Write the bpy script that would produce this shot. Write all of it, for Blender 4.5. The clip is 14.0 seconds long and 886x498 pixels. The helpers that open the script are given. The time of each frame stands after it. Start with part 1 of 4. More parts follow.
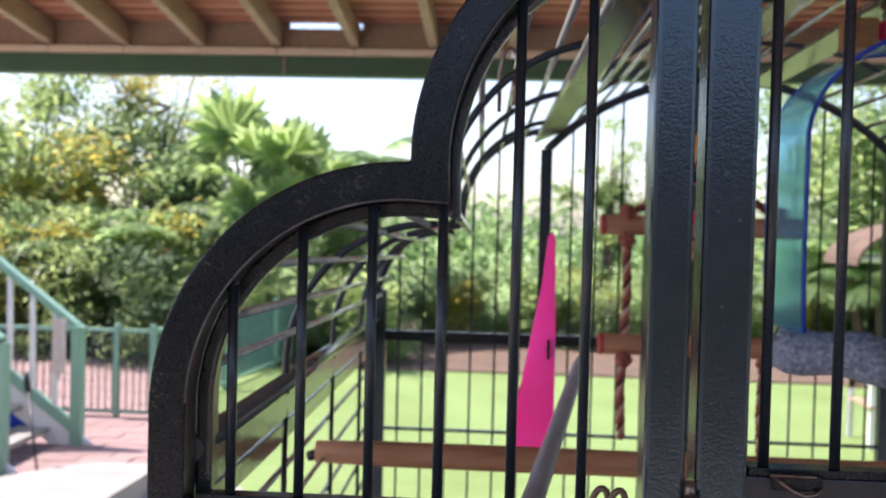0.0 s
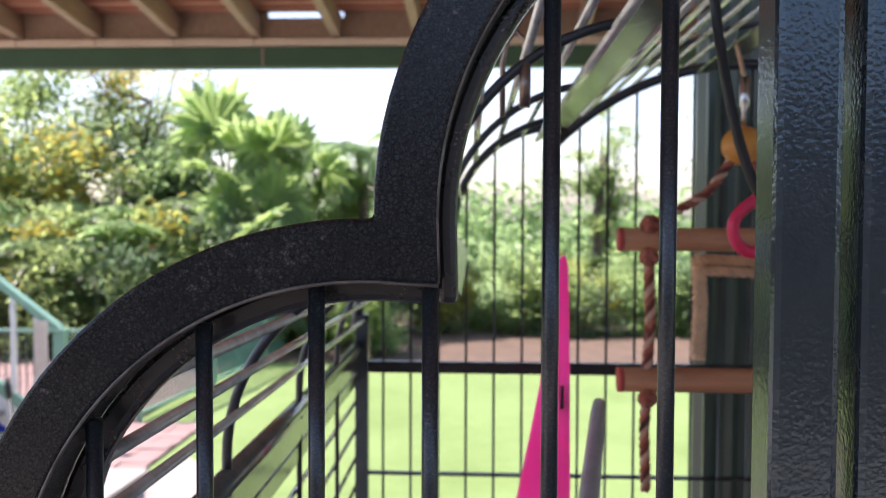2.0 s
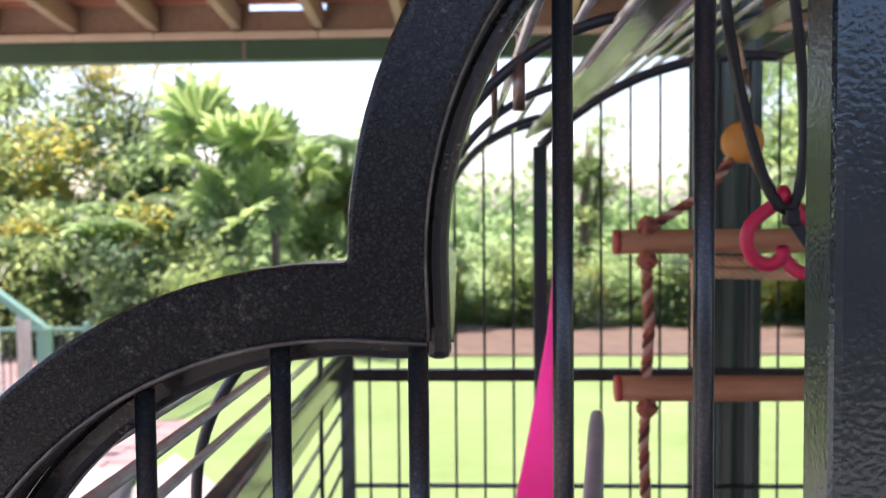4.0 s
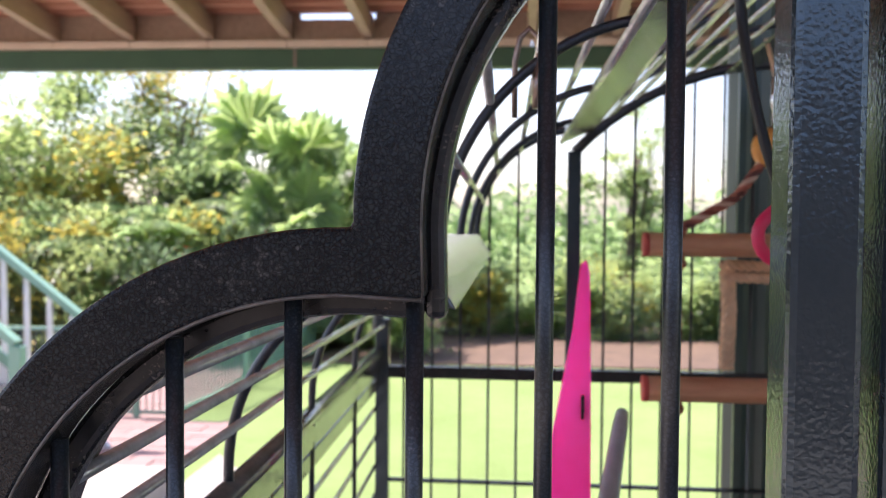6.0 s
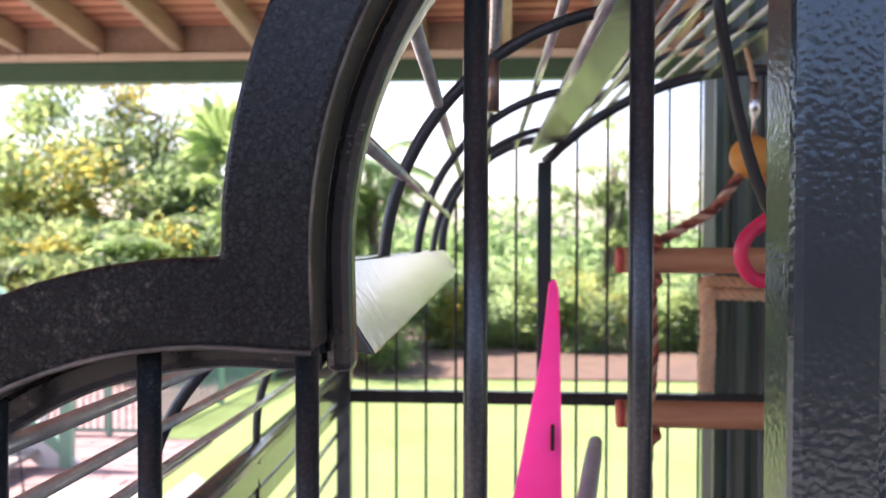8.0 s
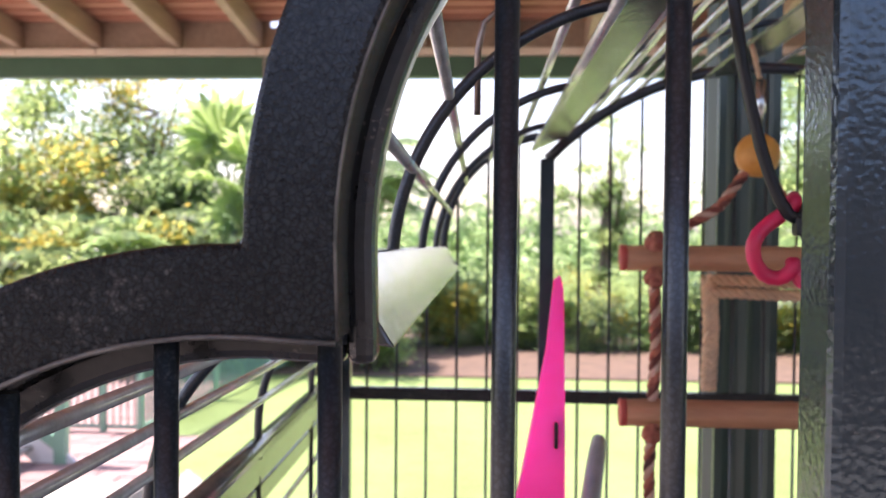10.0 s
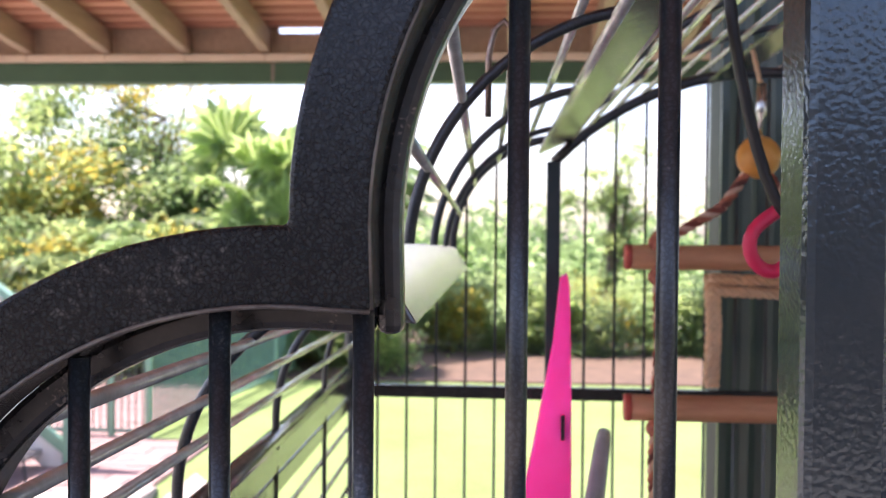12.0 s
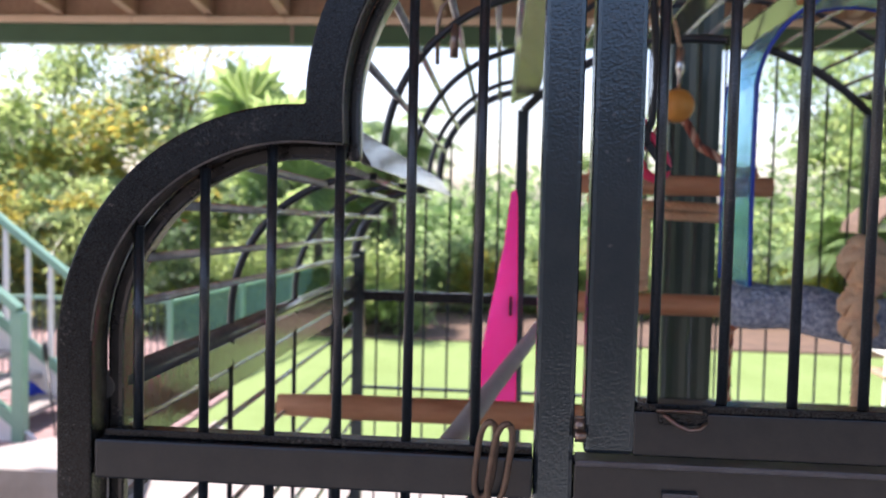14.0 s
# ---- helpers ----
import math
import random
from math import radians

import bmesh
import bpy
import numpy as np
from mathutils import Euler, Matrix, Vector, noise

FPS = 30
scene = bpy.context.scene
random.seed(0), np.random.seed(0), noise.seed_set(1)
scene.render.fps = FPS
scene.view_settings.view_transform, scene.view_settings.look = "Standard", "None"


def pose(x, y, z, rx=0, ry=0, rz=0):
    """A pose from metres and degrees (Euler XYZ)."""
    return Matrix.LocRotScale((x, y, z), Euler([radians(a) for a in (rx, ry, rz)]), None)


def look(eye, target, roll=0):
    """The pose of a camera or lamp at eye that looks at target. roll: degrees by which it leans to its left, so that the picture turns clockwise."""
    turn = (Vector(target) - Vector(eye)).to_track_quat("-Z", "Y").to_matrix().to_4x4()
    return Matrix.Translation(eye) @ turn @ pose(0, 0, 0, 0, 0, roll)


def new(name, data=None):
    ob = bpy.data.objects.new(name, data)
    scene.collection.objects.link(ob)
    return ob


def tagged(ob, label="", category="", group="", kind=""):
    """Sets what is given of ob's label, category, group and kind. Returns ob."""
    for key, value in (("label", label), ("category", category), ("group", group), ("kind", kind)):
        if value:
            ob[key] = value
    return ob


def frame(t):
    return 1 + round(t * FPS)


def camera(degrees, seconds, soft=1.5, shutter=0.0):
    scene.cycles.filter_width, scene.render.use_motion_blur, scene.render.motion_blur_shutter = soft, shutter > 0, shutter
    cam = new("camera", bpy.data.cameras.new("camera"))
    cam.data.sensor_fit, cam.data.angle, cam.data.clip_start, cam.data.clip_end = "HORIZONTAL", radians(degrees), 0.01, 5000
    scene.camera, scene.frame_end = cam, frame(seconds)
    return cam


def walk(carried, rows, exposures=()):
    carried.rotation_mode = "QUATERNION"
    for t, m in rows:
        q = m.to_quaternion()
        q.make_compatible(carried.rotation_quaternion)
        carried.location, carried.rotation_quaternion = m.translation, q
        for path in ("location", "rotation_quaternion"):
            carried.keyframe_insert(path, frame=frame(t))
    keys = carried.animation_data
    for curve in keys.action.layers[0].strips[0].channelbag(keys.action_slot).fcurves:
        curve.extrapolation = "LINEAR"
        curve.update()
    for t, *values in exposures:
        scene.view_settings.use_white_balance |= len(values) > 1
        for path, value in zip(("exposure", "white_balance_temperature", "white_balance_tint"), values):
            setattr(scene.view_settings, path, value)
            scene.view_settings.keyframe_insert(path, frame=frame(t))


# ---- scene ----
EXPOSURE, TINT = 1.22, 23
cam = camera(51.00, 14.0, soft=1.1)
PATH = [
    (0, (0.0240, -0.4061, 1.8908), (-0.1049, 1.5890, 1.8365), 1.44),
    (0.5, (0.0282, -0.4349, 1.8965), (-0.1045, 1.5600, 1.8435), 1.38),
    (1, (0.0248, -0.4463, 1.8758), (-0.1071, 1.5483, 1.8123), 1.16),
    (1.5, (0.0185, -0.3386, 1.9100), (-0.1049, 1.6562, 1.8359), 0.88),
    (2, (0.0140, -0.2448, 1.9195), (-0.0921, 1.7508, 1.8400), 0.20),
    (2.5, (0.0094, -0.1880, 1.9303), (-0.0752, 1.8082, 1.8398), -0.41),
    (3, (0.0064, -0.1820, 1.9291), (-0.0581, 1.8147, 1.8335), -0.14),
    (3.5, (0.0077, -0.1894, 1.9317), (-0.0530, 1.8072, 1.8314), -0.49),
    (6, (0.0250, -0.2254, 1.9214), (-0.1523, 1.7652, 1.8445), 0.46),
    (6.5, (0.0200, -0.1927, 1.9264), (-0.1380, 1.7999, 1.8592), 0.23),
    (7, (0.0235, -0.1787, 1.9250), (-0.1151, 1.8158, 1.8723), 0.36),
    (7.5, (0.0411, -0.1716, 1.9256), (-0.0907, 1.8235, 1.8788), 0.43),
    (8, (0.0354, -0.1696, 1.9236), (-0.0958, 1.8255, 1.8742), 0.07),
    (10.5, (0.0280, -0.1640, 1.9215), (-0.0950, 1.8315, 1.8683), 0.62),
    (11, (0.0264, -0.1736, 1.9214), (-0.1020, 1.8218, 1.8788), 0.66),
    (11.5, (0.0255, -0.1759, 1.9212), (-0.1087, 1.8193, 1.8845), 0.59),
    (12, (0.0275, -0.1890, 1.9171), (-0.1081, 1.8060, 1.8754), 0.48),
    (12.5, (0.0384, -0.2173, 1.9118), (-0.1007, 1.7772, 1.8618), 0.70),
    (13, (0.0437, -0.2574, 1.9041), (-0.1074, 1.7359, 1.8421), 1.07),
    (13.5, (0.0712, -0.3334, 1.8943), (-0.0972, 1.6578, 1.8135), 1.82),
    (14, (0.0808, -0.4110, 1.8784), (-0.0889, 1.5784, 1.7622), 1.29),
]
walk(cam, [(t, look(e, g, r)) for t, e, g, r in PATH],
     exposures=[(t, EXPOSURE + s, 6430 + k, TINT + k * 0.03) for t, s, k in ((0, -0.03, 0), (1.5, -0.03, 0), (3, 0.2, 130), (6, 0.22, 130), (7.5, 0.48, 260), (11, 0.52, 260), (12.5, 0.5, 260), (13.5, 0.2, 130), (14, 0.1, 100))])
cam.data.dof.use_dof = True
cam.data.dof.focus_distance = 0.25
cam.data.dof.aperture_fstop = 28.0

# ---- light ----
SUN_EL, SUN_AZ = 60.0, 78.0   # degrees; azimuth from +y towards -x
world = bpy.data.worlds.new("sky")
scene.world = world
world.use_nodes = True
wt = world.node_tree
sky = wt.nodes.new("ShaderNodeTexSky")
sky.sky_type = "NISHITA"
sky.sun_disc = False
sky.sun_elevation = radians(SUN_EL)
sky.sun_rotation = radians(-SUN_AZ)
sky.dust_density = 1.5
wt.links.new(sky.outputs[0], wt.nodes["Background"].inputs[0])
wt.nodes["Background"].inputs[1].default_value = 0.15
sun = new("sun", bpy.data.lights.new("sun", "SUN"))
sun.data.energy = 4.8
sun.data.angle = radians(0.6)
sun.data.color = (1.0, 0.95, 0.86)
ce, se = math.cos(radians(SUN_EL)), math.sin(radians(SUN_EL))
sun_from = Vector((-math.sin(radians(SUN_AZ)) * ce, math.cos(radians(SUN_AZ)) * ce, se)) * 30
sun.matrix_world = look(sun_from, (0, 0, 0))


# ---- materials ----
def mat(name, col, rough=0.6, metal=0.0, col2=None, scale=20.0, bump=0.0, bscale=60.0, detail=4.0,
        coat=0.0, trans=0.0, spec=0.5, rnd=0.0, stretch=(1, 1, 1), subsurf=0.0, bdist=0.002):
    m = bpy.data.materials.new(name)
    m.use_nodes = True
    nt = m.node_tree
    b = nt.nodes["Principled BSDF"]
    b.inputs["Roughness"].default_value = rough
    b.inputs["Metallic"].default_value = metal
    b.inputs["Coat Weight"].default_value = coat
    b.inputs["Coat Roughness"].default_value = 0.12
    b.inputs["Specular IOR Level"].default_value = spec
    if trans:
        b.inputs["Transmission Weight"].default_value = trans
    co = nt.nodes.new("ShaderNodeTexCoord")
    mp = nt.nodes.new("ShaderNodeMapping")
    mp.inputs["Scale"].default_value = stretch
    nt.links.new(co.outputs["Object"], mp.inputs[0])
    col = (*col, 1) if len(col) == 3 else col
    if col2 is None:
        col2 = tuple(c * 0.72 for c in col[:3])
    col2 = (*col2[:3], 1)
    n1 = nt.nodes.new("ShaderNodeTexNoise")
    n1.inputs["Scale"].default_value = scale
    n1.inputs["Detail"].default_value = detail
    nt.links.new(mp.outputs[0], n1.inputs["Vector"])
    n2 = nt.nodes.new("ShaderNodeTexNoise")
    n2.inputs["Scale"].default_value = scale * 7.3
    nt.links.new(mp.outputs[0], n2.inputs["Vector"])
    av = nt.nodes.new("ShaderNodeMath")
    av.operation = "MULTIPLY_ADD"
    nt.links.new(n2.outputs[0], av.inputs[0])
    av.inputs[1].default_value = 0.35
    nt.links.new(n1.outputs[0], av.inputs[2])
    rp = nt.nodes.new("ShaderNodeMapRange")
    rp.inputs[1].default_value, rp.inputs[2].default_value = 0.45, 0.95
    nt.links.new(av.outputs[0], rp.inputs[0])
    mx = nt.nodes.new("ShaderNodeMix")
    mx.data_type = "RGBA"
    mx.inputs[6].default_value, mx.inputs[7].default_value = col, col2
    nt.links.new(rp.outputs[0], mx.inputs[0])
    out = mx.outputs[2]
    if rnd:
        geo = nt.nodes.new("ShaderNodeNewGeometry")
        hs = nt.nodes.new("ShaderNodeHueSaturation")
        mr = nt.nodes.new("ShaderNodeMapRange")
        mr.inputs[3].default_value, mr.inputs[4].default_value = 1 - rnd, 1 + rnd
        nt.links.new(geo.outputs["Random Per Island"], mr.inputs[0])
        nt.links.new(mr.outputs[0], hs.inputs["Value"])
        nt.links.new(out, hs.inputs["Color"])
        out = hs.outputs[0]
    nt.links.new(out, b.inputs["Base Color"])
    if bump:
        bn = nt.nodes.new("ShaderNodeTexNoise")
        bn.inputs["Scale"].default_value = bscale
        bn.inputs["Detail"].default_value = 2.0
        nt.links.new(mp.outputs[0], bn.inputs["Vector"])
        bp = nt.nodes.new("ShaderNodeBump")
        bp.inputs["Strength"].default_value = bump
        bp.inputs["Distance"].default_value = bdist
        nt.links.new(bn.outputs[0], bp.inputs["Height"])
        nt.links.new(bp.outputs[0], b.inputs["Normal"])
        if coat:
            nt.links.new(bp.outputs[0], b.inputs["Coat Normal"])
    return m


def per_object(m, amount):
    """Vary the value of a material from object to object."""
    nt = m.node_tree
    b = nt.nodes["Principled BSDF"]
    src = b.inputs["Base Color"].links[0].from_socket
    oi = nt.nodes.new("ShaderNodeObjectInfo")
    mr = nt.nodes.new("ShaderNodeMapRange")
    mr.inputs[3].default_value, mr.inputs[4].default_value = 1 - amount, 1 + amount
    hs = nt.nodes.new("ShaderNodeHueSaturation")
    nt.links.new(oi.outputs["Random"], mr.inputs[0])
    nt.links.new(mr.outputs[0], hs.inputs["Value"])
    nt.links.new(src, hs.inputs["Color"])
    nt.links.new(hs.outputs[0], b.inputs["Base Color"])


def leaf_mat(name, col, col2, trans=0.55, rnd=0.35, scale=3.0):
    """A thin leaf: reflects a little, lets light through."""
    m = mat(name, col, 0.42, col2=col2, scale=scale, rnd=rnd)
    nt = m.node_tree
    b = nt.nodes["Principled BSDF"]
    src = b.inputs["Base Color"].links[0].from_socket
    tr = nt.nodes.new("ShaderNodeBsdfTranslucent")
    hs = nt.nodes.new("ShaderNodeHueSaturation")
    hs.inputs["Hue"].default_value, hs.inputs["Saturation"].default_value, hs.inputs["Value"].default_value = 0.474, 1.0, 3.1
    nt.links.new(src, hs.inputs["Color"])
    nt.links.new(hs.outputs[0], tr.inputs["Color"])
    mix = nt.nodes.new("ShaderNodeMixShader")
    mix.inputs[0].default_value = trans
    nt.links.new(b.outputs[0], mix.inputs[1])
    nt.links.new(tr.outputs[0], mix.inputs[2])
    nt.links.new(mix.outputs[0], nt.nodes["Material Output"].inputs[0])
    return m



def hammered(m, scale, strength):
    """The pebbled relief of hammer-finish paint."""
    nt = m.node_tree
    b = nt.nodes["Principled BSDF"]
    bp = b.inputs["Normal"].links[0].from_node
    co = nt.nodes.new("ShaderNodeTexCoord")
    wob = nt.nodes.new("ShaderNodeTexNoise")
    wob.inputs["Scale"].default_value = scale * 0.6
    ad = nt.nodes.new("ShaderNodeVectorMath")
    ad.operation = "MULTIPLY_ADD"
    ad.inputs[1].default_value = (1.2 / scale,) * 3
    vo = nt.nodes.new("ShaderNodeTexVoronoi")
    vo.inputs["Scale"].default_value = scale
    vo.feature = "SMOOTH_F1"
    nt.links.new(co.outputs["Object"], wob.inputs["Vector"])
    nt.links.new(wob.outputs["Color"], ad.inputs[0])
    nt.links.new(co.outputs["Object"], ad.inputs[2])
    nt.links.new(ad.outputs[0], vo.inputs["Vector"])
    inv = nt.nodes.new("ShaderNodeMath")
    inv.operation = "SUBTRACT"
    inv.inputs[0].default_value = 1.0
    nt.links.new(vo.outputs["Distance"], inv.inputs[1])
    nt.links.new(inv.outputs[0], bp.inputs["Height"])
    bp.inputs["Strength"].default_value = strength


def crackled(m, scale, dark):
    """The net of dark lines between the cells of hammer-finish paint."""
    nt = m.node_tree
    b = nt.nodes["Principled BSDF"]
    src = b.inputs["Base Color"].links[0].from_socket
    co = nt.nodes.new("ShaderNodeTexCoord")
    wob = nt.nodes.new("ShaderNodeTexNoise")
    wob.inputs["Scale"].default_value = scale * 0.7
    ad = nt.nodes.new("ShaderNodeVectorMath")
    ad.operation = "MULTIPLY_ADD"
    ad.inputs[1].default_value = (1.7 / scale,) * 3
    vo = nt.nodes.new("ShaderNodeTexVoronoi")
    vo.feature = "DISTANCE_TO_EDGE"
    vo.inputs["Scale"].default_value = scale
    mr = nt.nodes.new("ShaderNodeMapRange")
    mr.inputs[1].default_value, mr.inputs[2].default_value, mr.inputs[3].default_value = 0.02, 0.3, dark
    mx = nt.nodes.new("ShaderNodeMix")
    mx.data_type, mx.blend_type = "RGBA", "MULTIPLY"
    mx.inputs[0].default_value = 1.0
    nt.links.new(co.outputs["Object"], wob.inputs["Vector"])
    nt.links.new(wob.outputs["Color"], ad.inputs[0])
    nt.links.new(co.outputs["Object"], ad.inputs[2])
    nt.links.new(ad.outputs[0], vo.inputs["Vector"])
    nt.links.new(vo.outputs["Distance"], mr.inputs[0])
    nt.links.new(src, mx.inputs[6])
    nt.links.new(mr.outputs[0], mx.inputs[7])
    nt.links.new(mx.outputs[2], b.inputs["Base Color"])


def worn(m, col, scale, level):
    """Sparse rubbed and chipped spots over a paint."""
    nt = m.node_tree
    b = nt.nodes["Principled BSDF"]
    src = b.inputs["Base Color"].links[0].from_socket
    co = nt.nodes.new("ShaderNodeTexCoord")
    n1, n2 = nt.nodes.new("ShaderNodeTexNoise"), nt.nodes.new("ShaderNodeTexNoise")
    n1.inputs["Scale"].default_value, n2.inputs["Scale"].default_value = scale, scale * 14
    n1.inputs["Detail"].default_value, n2.inputs["Detail"].default_value = 3.0, 4.0
    ad = nt.nodes.new("ShaderNodeMath")
    ad.operation = "MULTIPLY"
    mr = nt.nodes.new("ShaderNodeMapRange")
    mr.inputs[1].default_value, mr.inputs[2].default_value, mr.inputs[4].default_value = level * 0.56, level * 0.66, 0.55
    mx = nt.nodes.new("ShaderNodeMix")
    mx.data_type = "RGBA"
    mx.inputs[7].default_value = (*col, 1)
    for n in (n1, n2):
        nt.links.new(co.outputs["Object"], n.inputs["Vector"])
    nt.links.new(n1.outputs[0], ad.inputs[0])
    nt.links.new(n2.outputs[0], ad.inputs[1])
    nt.links.new(ad.outputs[0], mr.inputs[0])
    nt.links.new(mr.outputs[0], mx.inputs[0])
    nt.links.new(src, mx.inputs[6])
    nt.links.new(mx.outputs[2], b.inputs["Base Color"])


COAT = mat("hammered_black_paint", (0.0165, 0.0205, 0.022), 0.27, col2=(0.027, 0.031, 0.032), scale=60, bump=0.4, bscale=900, bdist=0.0009, spec=0.34)
hammered(COAT, 1000, 0.09)
worn(COAT, (0.13, 0.12, 0.11), 30, 0.61)
crackled(COAT, 760, 0.22)
RAILM = mat("front_rail_paint", (0.0125, 0.0185, 0.0225), 0.25, col2=(0.021, 0.0255, 0.028), scale=60, bump=0.4, bscale=900, bdist=0.0009, spec=0.55)
hammered(RAILM, 780, 0.045)
worn(RAILM, (0.14, 0.135, 0.13), 16, 0.76)
POSTM = mat("hammered_post_paint", (0.018, 0.026, 0.032), 0.19, col2=(0.027, 0.0335, 0.038), scale=60, bump=0.4, bscale=900, bdist=0.0009, spec=0.95)
hammered(POSTM, 780, 0.13)
worn(POSTM, (0.14, 0.135, 0.13), 16, 0.76)
POSTM.node_tree.nodes["Principled BSDF"].inputs["Specular Tint"].default_value = (0.72, 0.9, 1.0, 1.0)
ROD = mat("black_rod_paint", (0.025, 0.035, 0.044), 0.3, col2=(0.039, 0.048, 0.056), scale=90, bump=0.15, bscale=400, bdist=0.0006, spec=0.6)
worn(ROD, (0.15, 0.15, 0.145), 70, 0.66)
crackled(ROD, 720, 0.4)
# pale tone carries the bevel's highlight as well as its wear
EDGE = mat("worn_edge_glint", (0.2, 0.175, 0.15), 0.38, 0.3, col2=(0.05, 0.045, 0.04), scale=130, bump=0.5, bscale=500, bdist=0.0006)
RING = mat("smooth_arch_paint", (0.032, 0.032, 0.03), 0.26, col2=(0.019, 0.019, 0.018), scale=70, bump=0.5, bscale=300, bdist=0.001, spec=0.8)
worn(RING, (0.2, 0.17, 0.14), 60, 0.64)
hammered(RING, 500, 0.08)
# light grey: wear plus the highlight on the sill's upper face
SILL = mat("worn_highlit_sill_paint", (0.13, 0.125, 0.125), 0.35, col2=(0.07, 0.068, 0.07), scale=60, bump=0.2, bscale=300, bdist=0.0006)
LINK = mat("dull_brown_steel", (0.24, 0.16, 0.11), 0.5, 0.5, col2=(0.13, 0.085, 0.06), scale=120, bump=0.3, bscale=300, bdist=0.0006)
POSTG = mat("fluted_post_paint", (0.024, 0.055, 0.04), 0.35, col2=(0.018, 0.04, 0.03), scale=5, bump=0.1, bscale=30, spec=0.6)
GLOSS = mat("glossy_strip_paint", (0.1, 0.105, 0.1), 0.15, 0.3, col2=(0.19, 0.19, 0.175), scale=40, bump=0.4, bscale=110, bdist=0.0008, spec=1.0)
# base is kept pale to carry the bright sky sheen on the rods
SLEEK = mat("sky_sheen_rod_paint", (0.78, 0.785, 0.77), 0.2, 0.6, col2=(0.5, 0.5, 0.49), scale=60, bump=0.12, bscale=300, bdist=0.0006)
WOOD = mat("perch_wood", (0.56, 0.28, 0.14), 0.6, col2=(0.38, 0.16, 0.075), scale=16, bump=0.4, bscale=60, stretch=(1, 8, 8))
WOODRED = mat("perch_end_red", (0.6, 0.1, 0.07), 0.6, scale=40)
ROPE_CREAM = mat("cream_rope_strand", (0.66, 0.44, 0.32), 0.85, col2=(0.5, 0.3, 0.2), scale=90, bump=0.6, bscale=250)
ROPE_DARK = mat("dark_rope_strand", (0.09, 0.04, 0.035), 0.85, col2=(0.3, 0.07, 0.04), scale=70, bump=0.6, bscale=250)
ROPE = mat("red_rope_strand", (0.52, 0.19, 0.11), 0.85, col2=(0.24, 0.05, 0.035), scale=150, detail=6.0, bump=0.8, bscale=250)
BEIGE = mat("beige_rope", (0.82, 0.53, 0.31), 0.9, col2=(0.52, 0.36, 0.23), scale=60, bump=0.8, bscale=250)
BALL = mat("orange_ball_wood", (0.75, 0.36, 0.07), 0.45, col2=(0.6, 0.25, 0.05), scale=30)
BLOCK = mat("brown_block_wood", (0.42, 0.2, 0.06), 0.55, col2=(0.26, 0.11, 0.035), scale=40, bump=0.3, bscale=120, stretch=(1, 6, 6))
PINK = mat("pink_plastic", (0.92, 0.03, 0.12), 0.4, col2=(0.78, 0.04, 0.11), scale=20, spec=0.5, trans=0.25)
PANEL = leaf_mat("pink_panel_plastic", (0.78, 0.15, 0.4), (0.66, 0.1, 0.32), trans=0.45, scale=14.0, rnd=0.0)
TIE = mat("black_nylon", (0.012, 0.012, 0.013), 0.45, scale=60)
BLUE = mat("blue_clear_plastic", (0.34, 0.72, 1.0), 0.08, col2=(0.28, 0.66, 0.98), scale=8, trans=0.88, bump=0.15, bscale=40)
BLUE.node_tree.nodes["Principled BSDF"].inputs["IOR"].default_value = 1.08
BLUEEDGE = mat("blue_plastic_edge", (0.02, 0.06, 0.5), 0.3, scale=20)
CEMENT = mat("blue_grey_cement", (0.1, 0.14, 0.22), 0.95, col2=(0.55, 0.6, 0.68), scale=240, detail=8.0, bump=1.0, bscale=300, bdist=0.004)
GREYP = mat("grey_plastic_perch", (0.4, 0.4, 0.43), 0.5, col2=(0.3, 0.3, 0.33), scale=40, bump=0.2)
STEEL = mat("tarnished_steel", (0.35, 0.27, 0.22), 0.35, 0.9, col2=(0.2, 0.13, 0.1), scale=80, bump=0.2)
BOWL = mat("stainless_steel", (0.6, 0.6, 0.58), 0.2, 1.0, col2=(0.5, 0.5, 0.48), scale=30)
CLOTH = mat("cream_cloth", (0.7, 0.63, 0.54), 0.9, col2=(0.55, 0.48, 0.4), scale=14, bump=0.4, bscale=80)
CREAM = mat("cream_trim_paint", (0.72, 0.57, 0.42), 0.6, col2=(0.6, 0.46, 0.33), scale=5)
GREEN = mat("dark_green_steel_paint", (0.045, 0.105, 0.05), 0.45, col2=(0.035, 0.085, 0.04), scale=5, bump=0.1, bscale=30)
RAILG = mat("stair_green_paint", (0.22, 0.4, 0.29), 0.5, col2=(0.19, 0.35, 0.25), scale=6, bump=0.1, bscale=60)
WHITE = mat("white_paint", (0.8, 0.8, 0.77), 0.5, col2=(0.68, 0.69, 0.66), scale=6)
RAFTER = mat("rafter_timber", (0.41, 0.3, 0.205), 0.7, col2=(0.3, 0.215, 0.15), scale=5, bump=0.3, bscale=30, stretch=(8, 1, 8))
ROOFS = mat("roof_boards", (0.54, 0.26, 0.165), 0.7, col2=(0.42, 0.19, 0.12), scale=3, bump=0.3, bscale=20, stretch=(1, 6, 1), rnd=0.15)
CONC = mat("patio_concrete", (0.34, 0.315, 0.29), 0.85, col2=(0.22, 0.2, 0.18), scale=2.5, bump=0.3, bscale=40, bdist=0.004)
PAVER = mat("pink_paver", (0.265, 0.175, 0.16), 0.85, col2=(0.205, 0.135, 0.125), scale=4, bump=0.3, bscale=60, rnd=0.1)
per_object(PAVER, 0.1)
